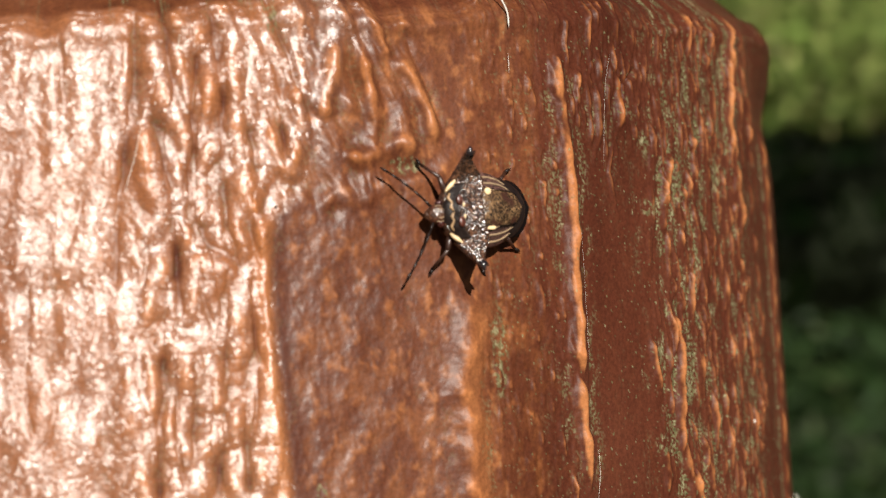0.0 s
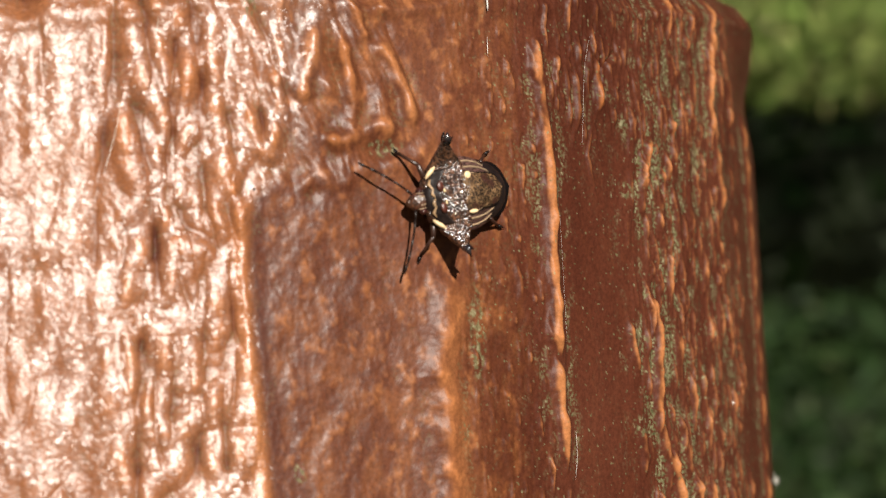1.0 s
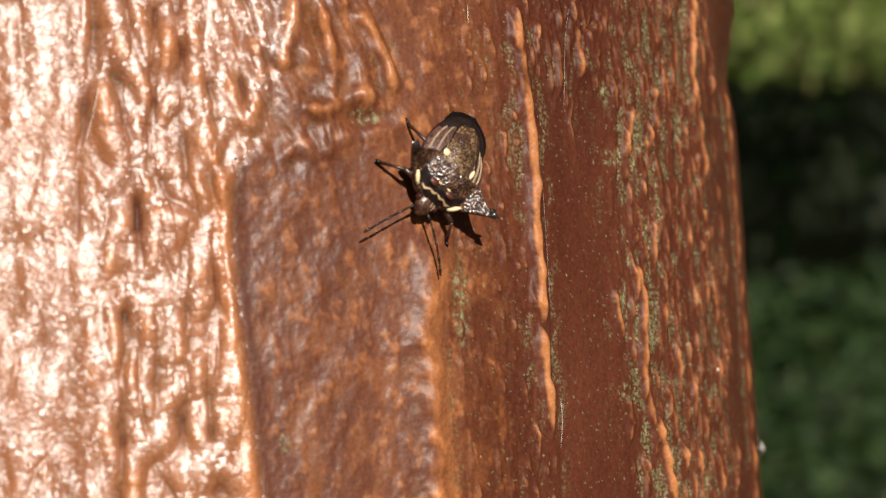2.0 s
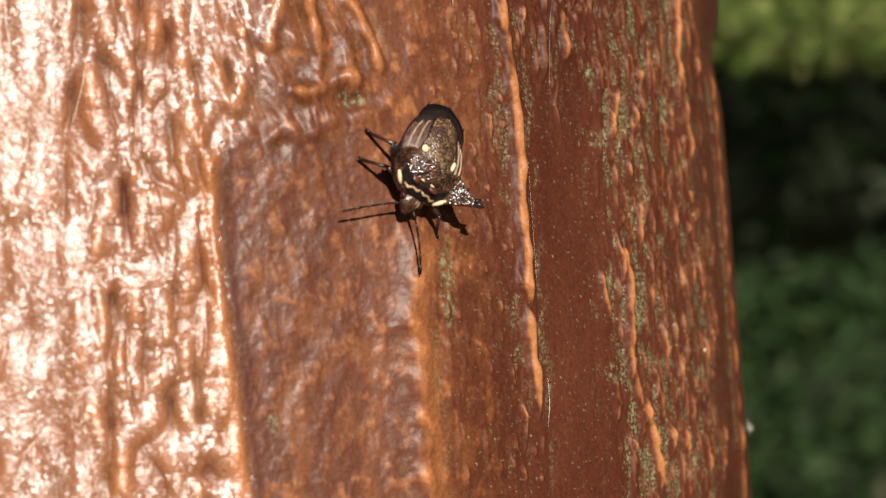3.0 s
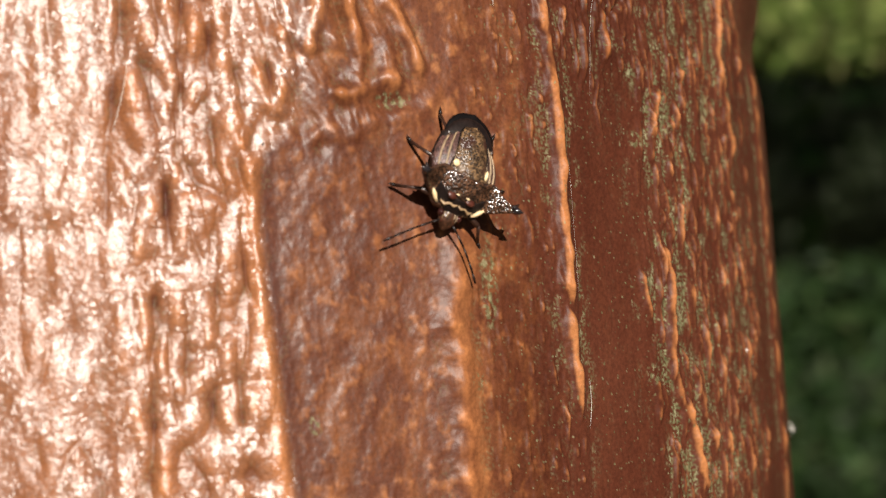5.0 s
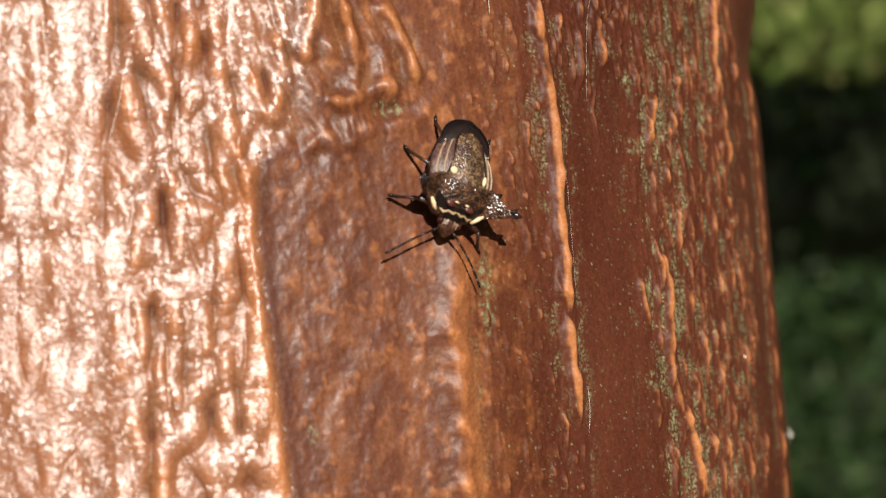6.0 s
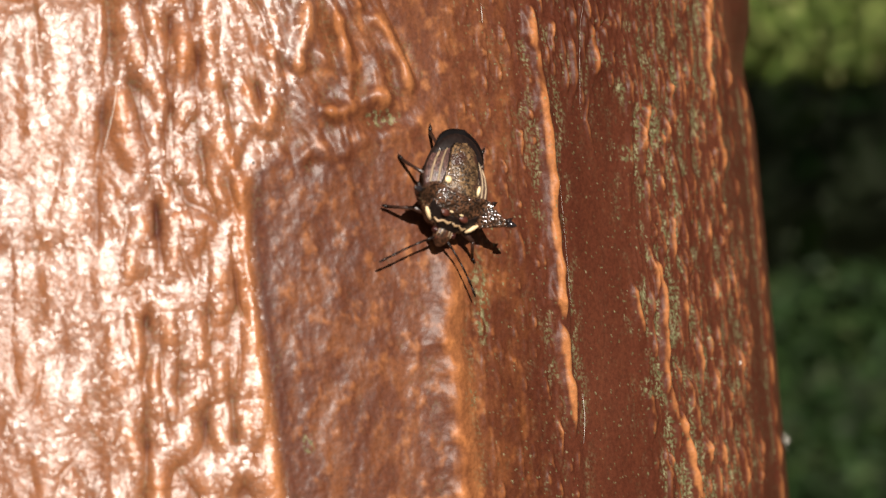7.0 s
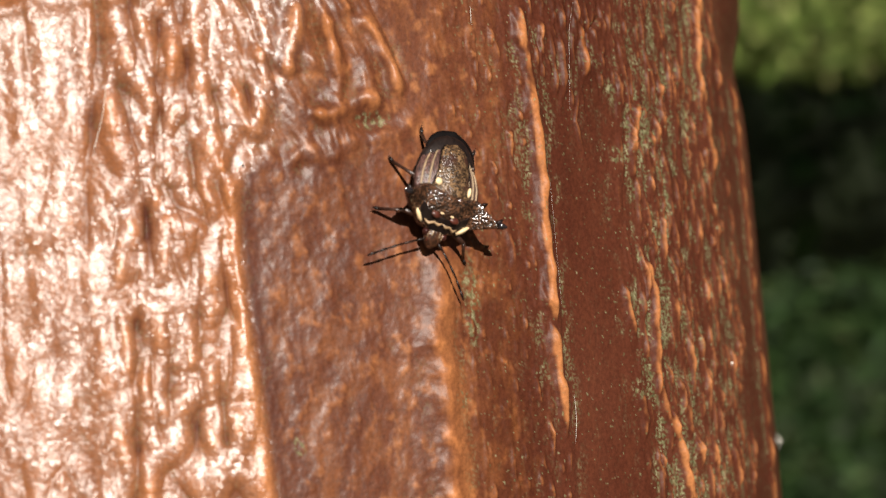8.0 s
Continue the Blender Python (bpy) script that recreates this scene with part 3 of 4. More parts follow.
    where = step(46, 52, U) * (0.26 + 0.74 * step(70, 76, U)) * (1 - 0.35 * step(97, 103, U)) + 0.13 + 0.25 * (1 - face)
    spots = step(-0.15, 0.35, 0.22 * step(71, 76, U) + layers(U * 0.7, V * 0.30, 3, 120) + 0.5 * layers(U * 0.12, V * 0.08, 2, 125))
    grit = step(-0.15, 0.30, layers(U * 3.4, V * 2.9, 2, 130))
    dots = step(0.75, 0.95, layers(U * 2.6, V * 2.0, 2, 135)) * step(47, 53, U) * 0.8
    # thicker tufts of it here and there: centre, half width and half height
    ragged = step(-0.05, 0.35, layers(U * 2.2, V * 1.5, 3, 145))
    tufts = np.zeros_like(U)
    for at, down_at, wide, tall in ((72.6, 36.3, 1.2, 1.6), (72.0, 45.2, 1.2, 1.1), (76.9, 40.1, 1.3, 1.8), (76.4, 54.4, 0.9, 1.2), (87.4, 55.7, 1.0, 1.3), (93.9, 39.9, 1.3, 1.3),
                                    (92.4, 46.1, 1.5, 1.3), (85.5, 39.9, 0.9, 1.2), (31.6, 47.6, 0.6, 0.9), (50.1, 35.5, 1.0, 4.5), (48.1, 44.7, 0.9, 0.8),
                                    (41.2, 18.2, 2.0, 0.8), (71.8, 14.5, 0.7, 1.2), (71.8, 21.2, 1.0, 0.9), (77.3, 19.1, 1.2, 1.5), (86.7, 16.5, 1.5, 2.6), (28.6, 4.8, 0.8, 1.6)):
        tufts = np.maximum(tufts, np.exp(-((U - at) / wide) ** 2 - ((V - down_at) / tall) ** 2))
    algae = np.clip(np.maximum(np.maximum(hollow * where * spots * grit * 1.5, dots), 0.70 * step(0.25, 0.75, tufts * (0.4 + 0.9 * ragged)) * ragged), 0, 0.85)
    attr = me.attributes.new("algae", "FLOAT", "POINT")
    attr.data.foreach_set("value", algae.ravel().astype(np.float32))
    attr = me.attributes.new("wear_tone", "FLOAT", "POINT")
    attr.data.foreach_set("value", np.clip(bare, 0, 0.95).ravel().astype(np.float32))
    # full tone on the sunward front, cut on the far side as painted shade
    attr = me.attributes.new("side_light", "FLOAT", "POINT")
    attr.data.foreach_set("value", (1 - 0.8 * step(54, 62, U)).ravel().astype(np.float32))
    attr = me.attributes.new("grit", "FLOAT", "POINT")
    sandy = 0.20 + 0.80 * (1 - step(0.6, 1.5 + 0.38 * high, U - panel_edge(V) - 0.20 * high)) - 0.09 * step(41, 45, U) - 0.11 * step(46, 52, U)
    sandy = sandy * (0.1 + 0.9 * face)
    sandy = sandy * (1 - 0.45 * step(-0.1, 0.6, layers(U * 0.22, V * 0.13, 3, 150)) * (1 - step(26, 32, U)))
    # dust dulls the hollows
    sandy = sandy * (1 - 0.70 * (1 - step(-0.36, -0.02, h - mean)))
    attr.data.foreach_set("value", sandy.ravel().astype(np.float32))
    attr = me.attributes.new("dust", "FLOAT", "POINT")
    dust = np.maximum(algae, 0.8 * (1 - step(-0.50, -0.16, h - mean)) * (1 - step(42, 48, U)))
    attr.data.foreach_set("value", dust.ravel().astype(np.float32))
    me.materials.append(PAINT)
    me.shade_smooth()
    return me


post = tagged(new("post"), "round post with moulded bark relief in glossy brown paint", "post")
shaft = new("shaft", post_mesh())
shaft.parent = post


# ---------------------------------------------------------------- ground and shrubs
def ground():
    bm = bmesh.new()
    n = 40
    xs = [-60 * (1 - 2 * i / n) * abs(1 - 2 * i / n) for i in range(n + 1)]
    g = [[bm.verts.new((x, y + 1, 0.02 * noise.noise((x * 2, y * 2, 0)) - 0.01)) for y in xs] for x in xs]
    for i in range(n):
        for j in range(n):
            bm.faces.new((g[i][j], g[i + 1][j], g[i + 1][j + 1], g[i][j + 1]))
    return tagged(part("ground", bm, SOIL), "dark bare soil", "ground", kind="structure")


def leaves(count, centre, size, length, seed, holes, mat):
    """A crown of pointed, folded leaves scattered unevenly in an ellipsoid."""
    r = random.Random(seed)
    verts, faces = [], []
    made = 0
    while made < count:
        p = Vector((r.uniform(-1, 1), r.uniform(-1, 1), r.uniform(-1, 1)))
        if p.length > 1 or p.length < r.random() * 0.8:
            continue
        at = Vector((centre[k] + p[k] * size[k] for k in range(3)))
        if noise.noise(at * 6 + Vector((seed, 0, 0))) < holes:
            continue
        turn = Euler((r.gauss(0, 0.7) + 0.5, r.gauss(0, 0.5), r.uniform(0, 6.28))).to_matrix()
        k = length * r.uniform(0.6, 1.3)
        base = len(verts)
        for x, y, z in ((0, 0, 0), (0.35, 0.2, 0.06), (0.75, 0.15, 0.03), (1, 0, -0.08), (0.75, -0.15, 0.03), (0.35, -0.2, 0.06), (0.5, 0, -0.02)):
            verts.append(at + turn @ Vector((x * k, y * k, z * k)))
        for f in ((0, 6, 1), (1, 6, 2), (2, 6, 3), (3, 6, 4), (4, 6, 5), (5, 6, 0)):
            faces.append([base + q for q in f])
        made += 1
    me = bpy.data.meshes.new("crown")
    me.from_pydata(verts, [], faces)
    me.materials.append(mat)
    return me


def shrub(label, crowns, foot, seed, mat=LEAF):
    thing = tagged(new("shrub"), label, "shrub")
    thing.location = foot
    r = random.Random(seed)
    for k, (count, centre, size, length, holes) in enumerate(crowns):
        local = Vector(centre) - Vector(foot)
        ob = new("crown", leaves(count, local, size, length, seed + k, holes, mat))
        ob.parent = thing
        tip = local + Vector((0, 0, size[2] * 0.3))
        pts = [Vector((r.uniform(-.03, .03), r.uniform(-.03, .03), -0.02)).lerp(tip, q) + Vector((0.04 * math.sin(q * 5 + k), 0.03 * math.cos(q * 4), 0)) * q for q in (0, .2, .4, .6, .8, 1)]
        part("stem", tube(pts, [0.016, 0.014, 0.012, 0.009, 0.006, 0.003], 7), BARK, thing)
    return thing


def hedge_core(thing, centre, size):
    """A solid dark filling added inside a dense shrub to close its sky gaps."""
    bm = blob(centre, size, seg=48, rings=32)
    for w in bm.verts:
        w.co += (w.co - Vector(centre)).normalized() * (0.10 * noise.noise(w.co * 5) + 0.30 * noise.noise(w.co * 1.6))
    part("core", bm, CORE_FILL, thing, "solid dark filling inside the leaves")


ground()
# its upper crown is out of view, sized to shade the shrubs behind
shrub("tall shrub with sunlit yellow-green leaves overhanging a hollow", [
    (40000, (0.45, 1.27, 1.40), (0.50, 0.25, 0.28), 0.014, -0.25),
    (30000, (0.42, 1.18, 1.17), (0.40, 0.12, 0.10), 0.011, -0.30)], (0.62, 1.34, 0), 3, SUNLIT_LEAF)
shrub("low leafy shrub with green leaves toned darker for depth", [
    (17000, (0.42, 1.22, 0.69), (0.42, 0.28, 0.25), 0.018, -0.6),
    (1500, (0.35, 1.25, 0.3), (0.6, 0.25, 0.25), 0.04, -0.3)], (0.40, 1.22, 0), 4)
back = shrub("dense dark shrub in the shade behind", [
    (7000, (0.6, 2.05, 0.95), (1.6, 0.38, 1.05), 0.07, -0.5)], (0.6, 2.05, 0), 9, LIFTED_LEAF)
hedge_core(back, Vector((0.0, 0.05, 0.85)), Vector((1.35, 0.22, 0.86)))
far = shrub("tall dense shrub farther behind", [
    (8000, (0.8, 2.95, 1.35), (2.6, 0.50, 1.5), 0.14, -0.5)], (0.8, 2.95, 0), 15, LIFTED_LEAF)
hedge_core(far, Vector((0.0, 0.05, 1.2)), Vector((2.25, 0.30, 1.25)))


# ---------------------------------------------------------------- the shield bug
# Its own space: x ahead, y to its left, z off the post's surface, in mm at first.
def mm(*p):
    return Vector(p) * MM


def curve_at(x, xs, ys):
    """A smooth curve through the given values."""
    k = min(max(int(np.searchsorted(xs, x)) - 1, 0), len(xs) - 2)
    w = xs[k + 1] - xs[k]
    t = min(max((x - xs[k]) / w, 0), 1)
    into = (ys[k + 1] - ys[k - 1]) / (xs[k + 1] - xs[k - 1]) if k else (ys[1] - ys[0]) / w
    away = (ys[k + 2] - ys[k]) / (xs[k + 2] - xs[k]) if k + 2 < len(xs) else (ys[-1] - ys[-2]) / w
    return float((2 * t ** 3 - 3 * t * t + 1) * ys[k] + (t ** 3 - 2 * t * t + t) * w * into + (3 * t * t - 2 * t ** 3) * ys[k + 1] + (t ** 3 - t * t) * w * away)


def shield_bug():
    bug = tagged(new("shield_bug"), "dark bronze spiny shield bug with cream marks on the painted post", "insect")

    # underside
    body = blob(mm(-1.3, 0, 1.7), mm(4.5, 3.3, 1.0), seg=28, rings=14)
    blob(mm(1.9, 0, 2.2), mm(2.1, 2.5, 1.25), bm=body, seg=28, rings=14)
    part("abdomen", body, DARK, bug, "blackish brown underside")

    # pronotum, drawn out into a spine at each shoulder
    ys = [0, 1.5, 2.6, 3.2, 3.8, 4.5, 5.1, 5.59]

    def back(s, t):
        q = 2 * t - 1
        y = abs(q) * 5.59
        front = curve_at(y, ys, [3.8, 3.65, 2.95, 2.62, 2.42, 2.22, 2.05, 1.9])
        rear = curve_at(y, ys, [0.45, 0.25, -0.05, 0.25, 0.85, 1.4, 1.65, 1.82])
        crest = curve_at(y, ys, [4.55, 4.5, 4.3, 4.35, 4.55, 4.85, 5.1, 5.36])
        lo_front = curve_at(y, ys, [2.65, 2.5, 2.65, 3.1, 3.7, 4.4, 4.85, 5.33])
        lo_rear = curve_at(y, ys, [4.0, 3.85, 3.5, 3.55, 4.0, 4.5, 4.95, 5.33])
        x = rear + (front - rear) * s
        if s < 0.12:
            z = crest + (lo_rear - crest) * (1 - s / 0.12) ** 2
        else:
            k = (s - 0.12) / 0.88
            z = crest + (lo_front - crest) * (0.30 * k * k + 0.70 * k)
        z += (0.06 * noise.noise((x * 2.6, y * 2.6, q)) + 0.03 * noise.noise((x * 6, y * 6, q))) * min(1, (5.59 - y) * 2)
        return mm(x, q * 5.59, z)

    def deep(s, t):
        y = abs(2 * t - 1) * 5.59
        return MM * curve_at(y, [0, 3, 4.5, 5.2, 5.59], [0.6, 0.75, 0.6, 0.35, 0.04])
    pronotum = part("pronotum", sheet(back, 24, 72, deep), PRONOTUM, bug, "pitted bronze-brown shoulder shield with pointed spines")
    def collar(s, t):
        q = 0.5 + (t - 0.5) * 0.46
        return back(0.66 + 0.30 * s - 0.10 * (2 * t - 1) ** 2, q) + mm(0.02, 0, 0.035)
    part("collar", sheet(collar, 10, 24, 0.05 * MM), DARK, pronotum, "blackish front lobe")
    for side in (1, -1):
        tooth = tube([mm(1.72, side * 4.75, 4.85), mm(1.4, side * 5.05, 4.95), mm(1.15, side * 5.25, 5.0)], [0.3 * MM, 0.18 * MM, 0.03 * MM], 8)
        part("tooth", tooth, DARK, pronotum, "small black tooth behind the spine tip")
        tip = tube([mm(1.84, side * 4.9, 4.98), mm(1.86, side * 5.3, 5.16), mm(1.87, side * 5.68, 5.38)], [0.42 * MM, 0.30 * MM, 0.04 * MM], 12)
        part("spine_tip", tip, GLOSSY, pronotum, "glossy black spine tip")
        part("margin_stripe", tube([mm(2.52, side * 2.86, 3.14), mm(2.85, side * 2.52, 2.96), mm(3.15, side * 2.25, 2.82), mm(3.42, side * 1.92, 2.70)],
                                   [0.10 * MM, 0.22 * MM, 0.19 * MM, 0.12 * MM], 8), CREAM, pronotum, "raised cream stripe")
        part("band", tube([mm(3.15, side * 1.75, 2.95), mm(3.42, side * 1.3, 2.98), mm(3.2, side * 0.85, 3.22), mm(3.35, side * 0.4, 3.22), mm(3.15, side * 0.05, 3.32)],
                          [0.08 * MM, 0.17 * MM, 0.11 * MM, 0.16 * MM, 0.08 * MM], 7), LINE, pronotum, "wavy ochre line")
        part("rust_patch", blob(mm(2.55, side * 1.0, 3.58), mm(0.35, 0.5, 0.16), seg=12, rings=8), RUST, pronotum, "rust-red patch")
        part("fleck", blob(mm(2.35, side * 0.55, 3.85), mm(0.10, 0.22, 0.06), seg=10, rings=6), CREAM, pronotum, "small ochre fleck")

    # scutellum
    def shield(s, t):
        x = 0.75 - 5.55 * s
        w = curve_at(s, [0, .2, .4, .6, .8, .92, .98, 1], [2.3, 2.0, 1.72, 1.60, 1.45, 1.12, 0.62, 0.05])
        q = 2 * t - 1
        top = curve_at(s, [0, .25, .6, .9, 1], [4.0, 4.05, 3.6, 3.0, 2.75])
        z = top - 0.45 * q * q + 0.05 * noise.noise((x * 3, q * w * 3, 5))
        return mm(x, q * w, z)
    scutellum = part("scutellum", sheet(shield, 30, 18, 0.3 * MM), SCUTELLUM, bug, "speckled olive-brown triangular shield")
    for side in (1, -1):
        at, size = ((-0.45, 1.78, 3.78), (0.50, 0.19, 0.15)) if side > 0 else ((-0.45, -1.62, 3.82), (0.36, 0.35, 0.15))
        rim = [shield(k / 14, 0.5 + side * 0.5) + mm(0, side * 0.03, -0.02) for k in range(1, 14)]
        part("seam", tube(rim, [0.065 * MM] * 13, 7), MEMBRANE, scutellum, "black seam beside the fore wing")
        part("spot", blob(mm(*at), mm(*size), seg=16, rings=10), CREAM, scutellum, "cream spot")

    # fore wings
    for side in (1, -1):
        def wing(s, t):
            x = 1.0 - 5.35 * s
            inner = curve_at(s, [0, .5, 1], [1.5, 1.1, 0.7])
            outer = curve_at(s, [0, .2, .45, .7, .9, 1], [2.85, 3.40, 3.45, 3.05, 2.35, 1.5])
            y = inner + (outer - inner) * t
            z = curve_at(s, [0, .5, 1], [3.8, 3.4, 2.4]) - 0.95 * t ** 2.0 + 0.03 * noise.noise((x * 4, y * 4, 8))
            return mm(x + 0.5 * t * (1 - s), side * y, z)
        corium = part("corium", sheet(wing, 26, 12, 0.22 * MM), CORIUM, bug, "veined purplish-brown leathery fore wing")
        for t0, t1 in ((0.22, 0.30), (0.50, 0.58), (0.80, 0.80)):
            pts = [wing(s, t0 + (t1 - t0) * s) + mm(0, 0, 0.02) for s in (0.08, 0.25, 0.45, 0.65, 0.85, 0.96)]
            part("vein", tube(pts, [0.06 * MM, 0.11 * MM, 0.11 * MM, 0.10 * MM, 0.08 * MM, 0.04 * MM], 6), VEIN, corium, "pale wing vein")

    def film(s, t):
        x = -2.4 - 3.9 * s
        w = 2.72 * math.sqrt(max(1 - (max(s - 0.3, 0) / 0.7) ** 2.2, 0.0004)) - 0.15 * max(0.3 - s, 0)
        q = 2 * t - 1
        return mm(x, q * w, 2.5 - 0.8 * s - 0.35 * q * q)
    part("membrane", sheet(lambda s, t: film(1 - (1 - s) ** 1.6, t), 28, 16, 0.12 * MM), MEMBRANE, bug, "glossy black overlapping wing membrane")

    # head
    down = Euler((0, radians(22), 0)).to_matrix().to_4x4()
    skull = blob(mm(4.15, 0, 2.0), mm(1.1, 0.92, 0.6), down)
    blob(mm(4.9, 0, 1.7), mm(0.45, 0.46, 0.34), down, bm=skull)
    head = part("head", skull, HEAD, bug, "small dark head with thin pale streaks")
    for side in (1, -1):
        part("eye", blob(mm(4.0, side * 0.95, 2.2), mm(0.36, 0.34, 0.34), seg=16, rings=10), EYE, head, "dark red shining eye")
        part("streak", tube([mm(3.6, side * 0.32, 2.66), mm(4.2, side * 0.4, 2.55), mm(4.8, side * 0.28, 2.12)], [0.04 * MM, 0.06 * MM, 0.03 * MM], 6), VEIN, head, "thin pale streak")
        part("streak", tube([mm(3.7, side * 0.68, 2.55), mm(4.25, side * 0.74, 2.38), mm(4.7, side * 0.6, 2.05)], [0.03 * MM, 0.05 * MM, 0.03 * MM], 6), VEIN, head, "thin pale streak")
        part("cheek", blob(mm(4.5, side * 0.52, 2.1), mm(0.4, 0.22, 0.2), down, seg=12, rings=8), RUST, head, "reddish cheek")
    part("beak", tube([mm(5.0, 0, 1.5), mm(4.4, 0, 1.0), mm(3.3, 0, 0.8)], [0.16 * MM, 0.15 * MM, 0.08 * MM], 8), LEG, head)

    # antennae: jointed, each turning about its base
    feelers = []
    for side in (1, -1):
        base = tube([mm(0, 0, 0), mm(0.6, 0, 0.03), mm(1.0, 0, 0.04)], [0.12 * MM, 0.14 * MM, 0.10 * MM], 7)
        ob = part("antenna", base, DARK, bug, "slender jointed dark antenna")
        joints = [(1.0, 0.04, 2.5, -0.02), (2.5, -0.02, 4.0, -0.18), (4.0, -0.18, 5.1, -0.38), (5.1, -0.38, 6.1, -0.62)]
        for k, (x0, z0, x1, z1) in enumerate(joints):
            bend = lambda x: -side * 0.035 * (x - 1.0) ** 1.6
            xm = (x0 + x1) / 2
            seg = tube([mm(x0, bend(x0), z0), mm(xm, bend(xm), (z0 + z1) / 2), mm(x1, bend(x1), z1)], [0.09 * MM, 0.13 * MM if k > 1 else 0.11 * MM, 0.08 * MM], 7)
            part("segment", seg, DARK, ob)
        feelers.append((ob, side))

    # legs: thigh, shin and foot, each turning about its hip
    limbs = []
    for hip, foot, rise in (((2.6, 1.3, 1.6), (4.5, 5.3), 1.3), ((1.0, 1.5, 1.5), (-1.4, 5.8), 1.5), ((-0.4, 1.6, 1.5), (-5.6, 3.9), 1.3)):
        for side in (1, -1):
            h = Vector((hip[0], side * hip[1], hip[2]))
            f = Vector((foot[0], side * foot[1], 0.16))
            flat = (f - h) * 0.52
            knee = Vector((flat.x, flat.y, rise - h.z + 0.9))
            shin = (f - h).lerp(knee, 0.22)
            shin.z = 0.25 - h.z
            toe = f - h
            thigh = part("leg", tube([mm(0, 0, 0), mm(*(knee * 0.5)), mm(*knee)], [0.24 * MM, 0.31 * MM, 0.21 * MM], 9), LEG, bug, "reddish-brown jointed leg")
            part("tibia", tube([mm(*knee), mm(*(knee.lerp(shin, 0.5))), mm(*shin)], [0.19 * MM, 0.15 * MM, 0.17 * MM], 8), LEG, thigh)
            tarsus = tube([mm(*shin), mm(*shin.lerp(toe, 0.5)), mm(*toe)], [0.16 * MM, 0.18 * MM, 0.12 * MM], 7)
            for claw in (-1, 1):
                tip = toe + Vector((0.22 * flat.normalized().x + 0.12 * claw, 0.22 * flat.normalized().y, -0.02))
                tube([mm(*toe), mm(*tip)], [0.05 * MM, 0.015 * MM], 5, tarsus)
            part("tarsus", tarsus, DARK, thigh)
            limbs.append((thigh, h * MM))
    return bug, feelers, limbs


bug, feelers, limbs = shield_bug()


def on_post(u, v, heading, lift=0.0):
    """The pose of a thing on the post's skin; heading counts from the right, anticlockwise, in degrees."""
    th, a = u * MM / R, radians(heading)
    out, side, up = Vector((math.sin(th), -math.cos(th), 0)), Vector((math.cos(th), math.sin(th), 0)), Vector((0, 0, 1))
    ahead = math.cos(a) * side + math.sin(a) * up
    left = out.cross(ahead)
    m = Matrix((ahead, left, out)).transposed().to_4x4()
    m.translation = out * (R + lift * MM) + up * (RIM - v * MM)
    return m


def thread(path, thick, label, lift=0.25):
    """A fine hair or silk thread lying over the bark: (u, v) in mm along it."""
    pts = []
    for u, v in path:
        h = float(relief(np.array([[u]]), np.array([[v]]))[0, 0])
        pts.append(on_post(u, v, 0, h + lift).translation)
    smooth = []
    for k in range(len(pts) - 1):
        smooth += [pts[k].lerp(pts[k + 1], q) for q in (0, 0.33, 0.66)]
    smooth.append(pts[-1])
    # round the bends a little
    for _ in range(2):
        smooth = [smooth[0]] + [(a + 2 * b + c) / 4 for a, b, c in zip(smooth, smooth[1:], smooth[2:])] + [smooth[-1]]
    ends = [thick * MM * (0.4 if k in (0, len(smooth) - 1) else 1) for k in range(len(smooth))]
    return tagged(part("thread", tube(smooth, ends, 6), SILK), label, "thread")


thread(((51.7, 1.2), (52.4, 2.3), (52.9, 3.2), (52.9, 4.6)), 0.085, "short curved white hair on the post's top edge", 0.5)
thread(((66.6, 5.8), (65.8, 8.5), (65.3, 12.0), (65.0, 17.1)), 0.008, "fine straight silk thread on the brown post")
thread(((16.6, 14.3), (16.2, 16.5), (15.6, 18.5), (15.0, 20.3)), 0.030, "fine pale hair lying across a bark groove")
thread(((20.2, 6.6), (20.0, 7.8), (19.8, 9.1)), 0.030, "short pale hair stuck to the gloss paint")
thread(((52.9, 7.1), (52.7, 9.0)), 0.025, "tiny white hair stuck to the brown post")
thread(((61.0, 24.0), (61.3, 32.3), (61.3, 36.6)), 0.006, "fine silk thread beside a raised welt", 0.15)
thread(((10.7, 15.4), (10.3, 16.9), (10.1, 18.4)), 0.028, "short pale hair on the bark")
thread(((61.9, 45.2), (62.0, 47.6), (61.4, 50.0)), 0.016, "pale curved hair on the dark strip")


def speck_grain(u, v, size, mat, label):
    """One tiny uneven grain lying on the bark."""
    h = float(relief(np.array([[u]]), np.array([[v]]))[0, 0])
    at = on_post(u, v, 0, h + size * 0.6).translation
    bm = blob(at, mm(size, size, size * 1.4), seg=10, rings=7)
    for w in bm.verts:
        w.co += (w.co - at) * (0.5 * noise.noise(w.co * 4000))
    return tagged(part("speck_grain", bm, mat), label, "dirt grain")


speck_grain(28.2, 22.1, 0.10, DARK, "tiny black grain of dirt on the brown post")
# a white grain put in for a glint on the paint
speck_grain(93.3, 43.3, 0.12, SILK, "tiny white grain standing in for a glint on the post")


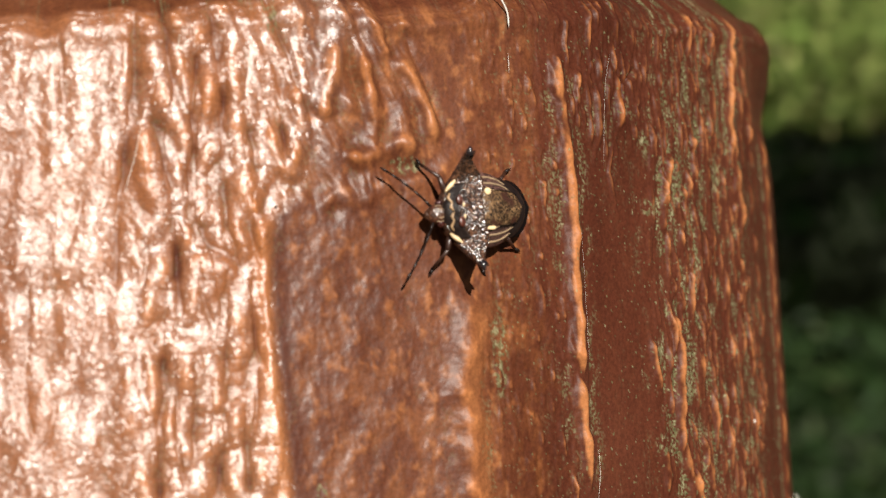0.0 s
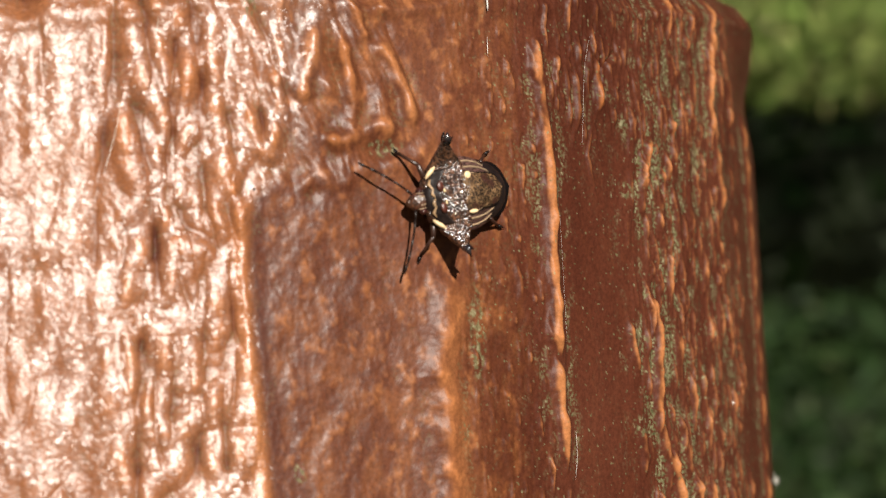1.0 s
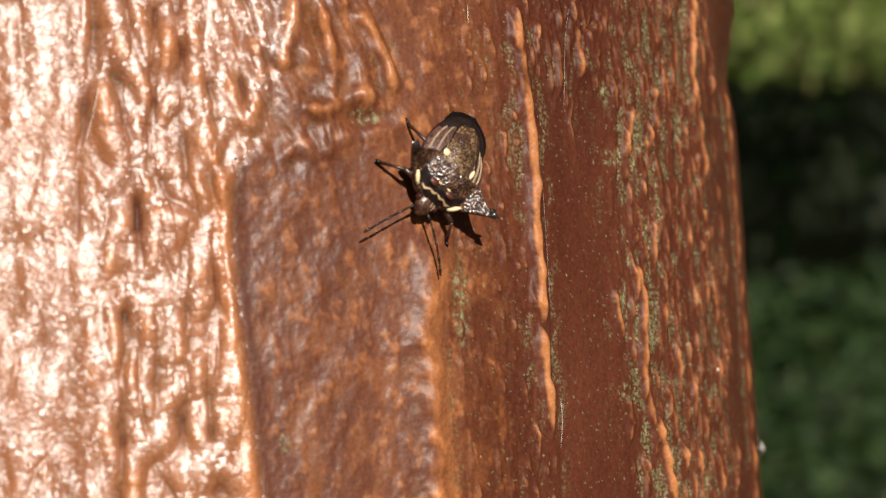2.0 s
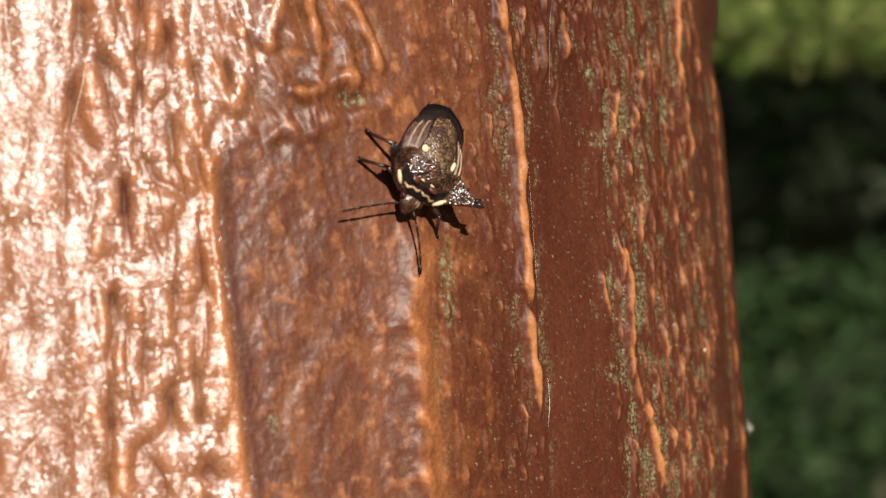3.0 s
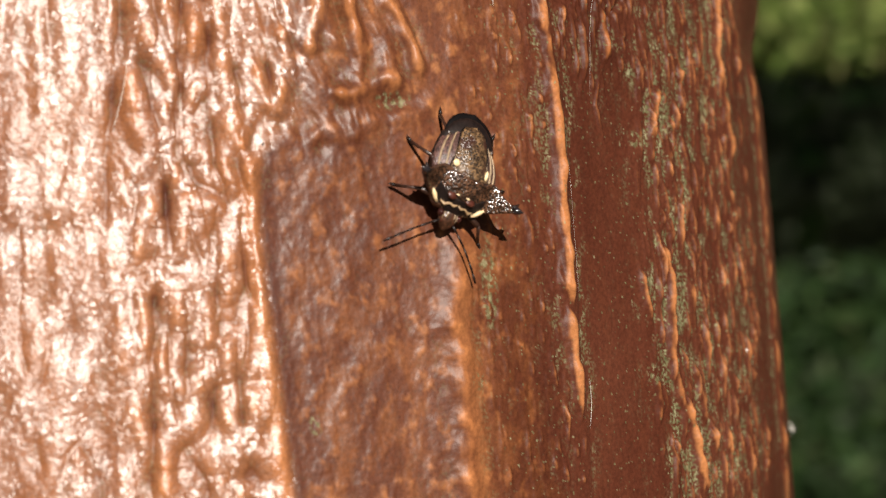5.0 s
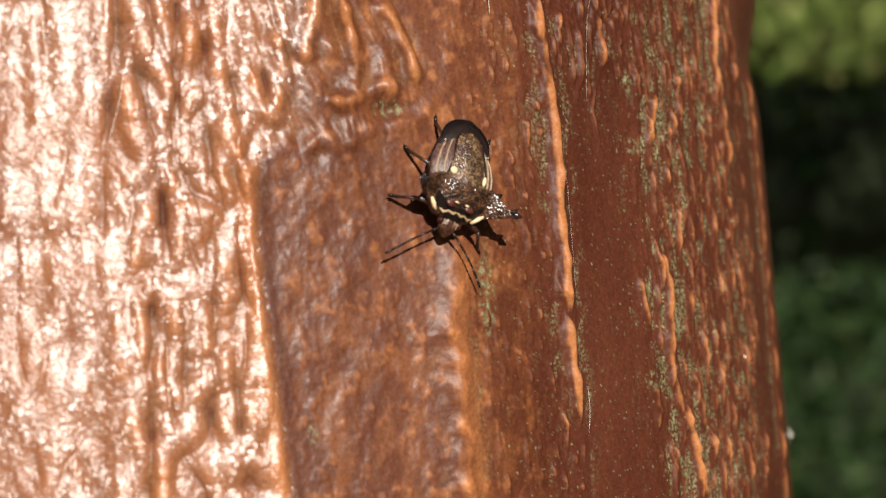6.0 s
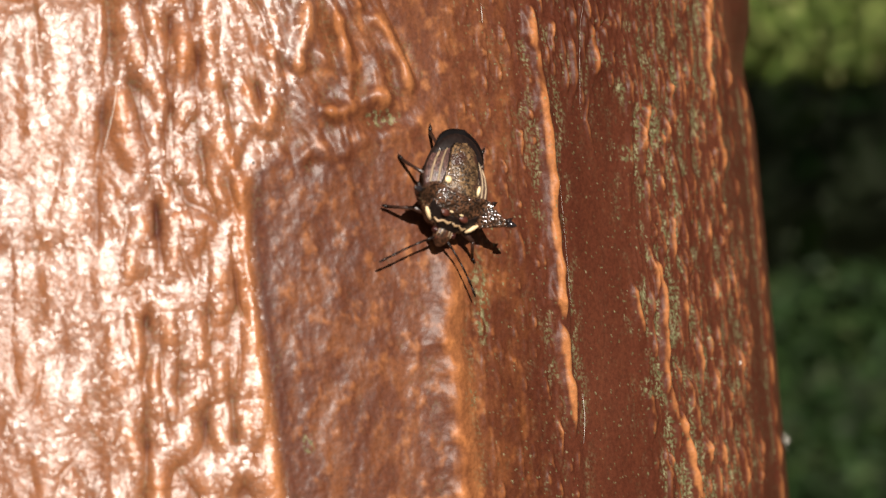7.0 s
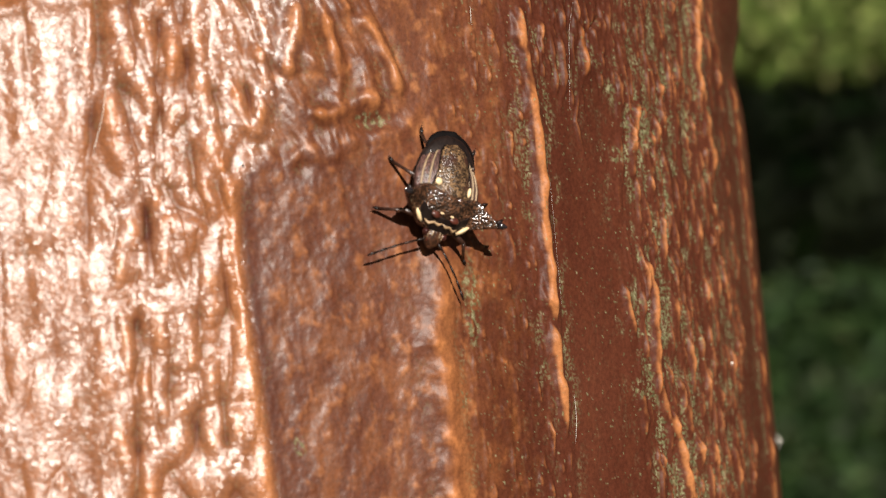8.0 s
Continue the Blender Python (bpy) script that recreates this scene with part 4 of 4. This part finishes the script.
def cobweb_tuft():
    """A wisp of web at the post's far side, seen past its edge."""
    r = random.Random(5)
    c = on_post(114.5, 53.0, 0, 0.6).translation
    bm = bmesh.new()
    for _ in range(14):
        d = Vector((r.gauss(0, 1), r.gauss(0, 1), r.gauss(0, 1))).normalized() * r.uniform(0.5, 1.3) * MM
        e = d + Vector((r.gauss(0, 0.4), r.gauss(0, 0.4), r.gauss(0, 0.4))) * MM
        tube([c - d * 0.4, c + d * 0.5, c + e], [0.02 * MM, 0.03 * MM, 0.01 * MM], 5, bm)
    return tagged(part("cobweb_tuft", bm, SILK), "small white wisp of cobweb on the post's edge", "cobweb")


cobweb_tuft()


def motions():
    rows = [(0.0, 46.88, 22.67, 184.6), (0.5, 46.92, 22.70, 185.2), (1.0, 47.22, 22.75, 189.4), (1.3, 47.49, 22.91, 196.3),
            (1.5, 48.03, 23.00, 203.0), (1.7, 48.06, 23.05, 218.5), (2.2, 48.00, 23.6, 235.0), (2.8, 47.75, 24.20, 240.0), (3.0, 47.38, 24.57, 239.0),
            (3.5, 47.10, 25.05, 239.2), (4.5, 46.44, 25.61, 244.8), (6.5, 46.58, 25.53, 250.2), (8.0, 46.69, 25.56, 249.9)]
    walk(bug, [(t, on_post(u, v, h)) for t, u, v, h in rows])
    # turn of each antenna from straight ahead: its left, its right
    sweeps = [(0.0, 62, -46), (0.5, 64, -48), (1.0, 74, -43), (1.5, 72, -28), (1.7, 67, -29), (2.8, 40, -49), (3.0, 43, -57), (3.5, 49, -63),
              (4.5, 50, -57), (6.5, 55, -53), (8.0, 51, -62)]
    for ob, side in feelers:
        walk(ob, [(t, pose(4.55 * MM, side * 0.6 * MM, 1.9 * MM, 0, 0, a if side > 0 else b)) for t, a, b in sweeps])
    # legs step as the body turns: turns about the hip, in the order they were built
    steps = [(0.0, 0, 0, 0, 0, 0, 0), (1.0, 4, 2, 2, 4, 2, -3), (1.7, -8, -12, -14, -16, 14, -22), (2.8, -6, -26, -6, 14, 12, -24), (3.5, -4, -28, -4, 12, 6, -26),
             (4.5, -6, -24, -4, -8, 6, -10), (8.0, -8, -20, -2, -10, 6, -12)]
    for k, (ob, hip) in enumerate(limbs):
        walk(ob, [(row[0], pose(*hip, 0, 0, row[1 + k])) for row in steps])


motions()
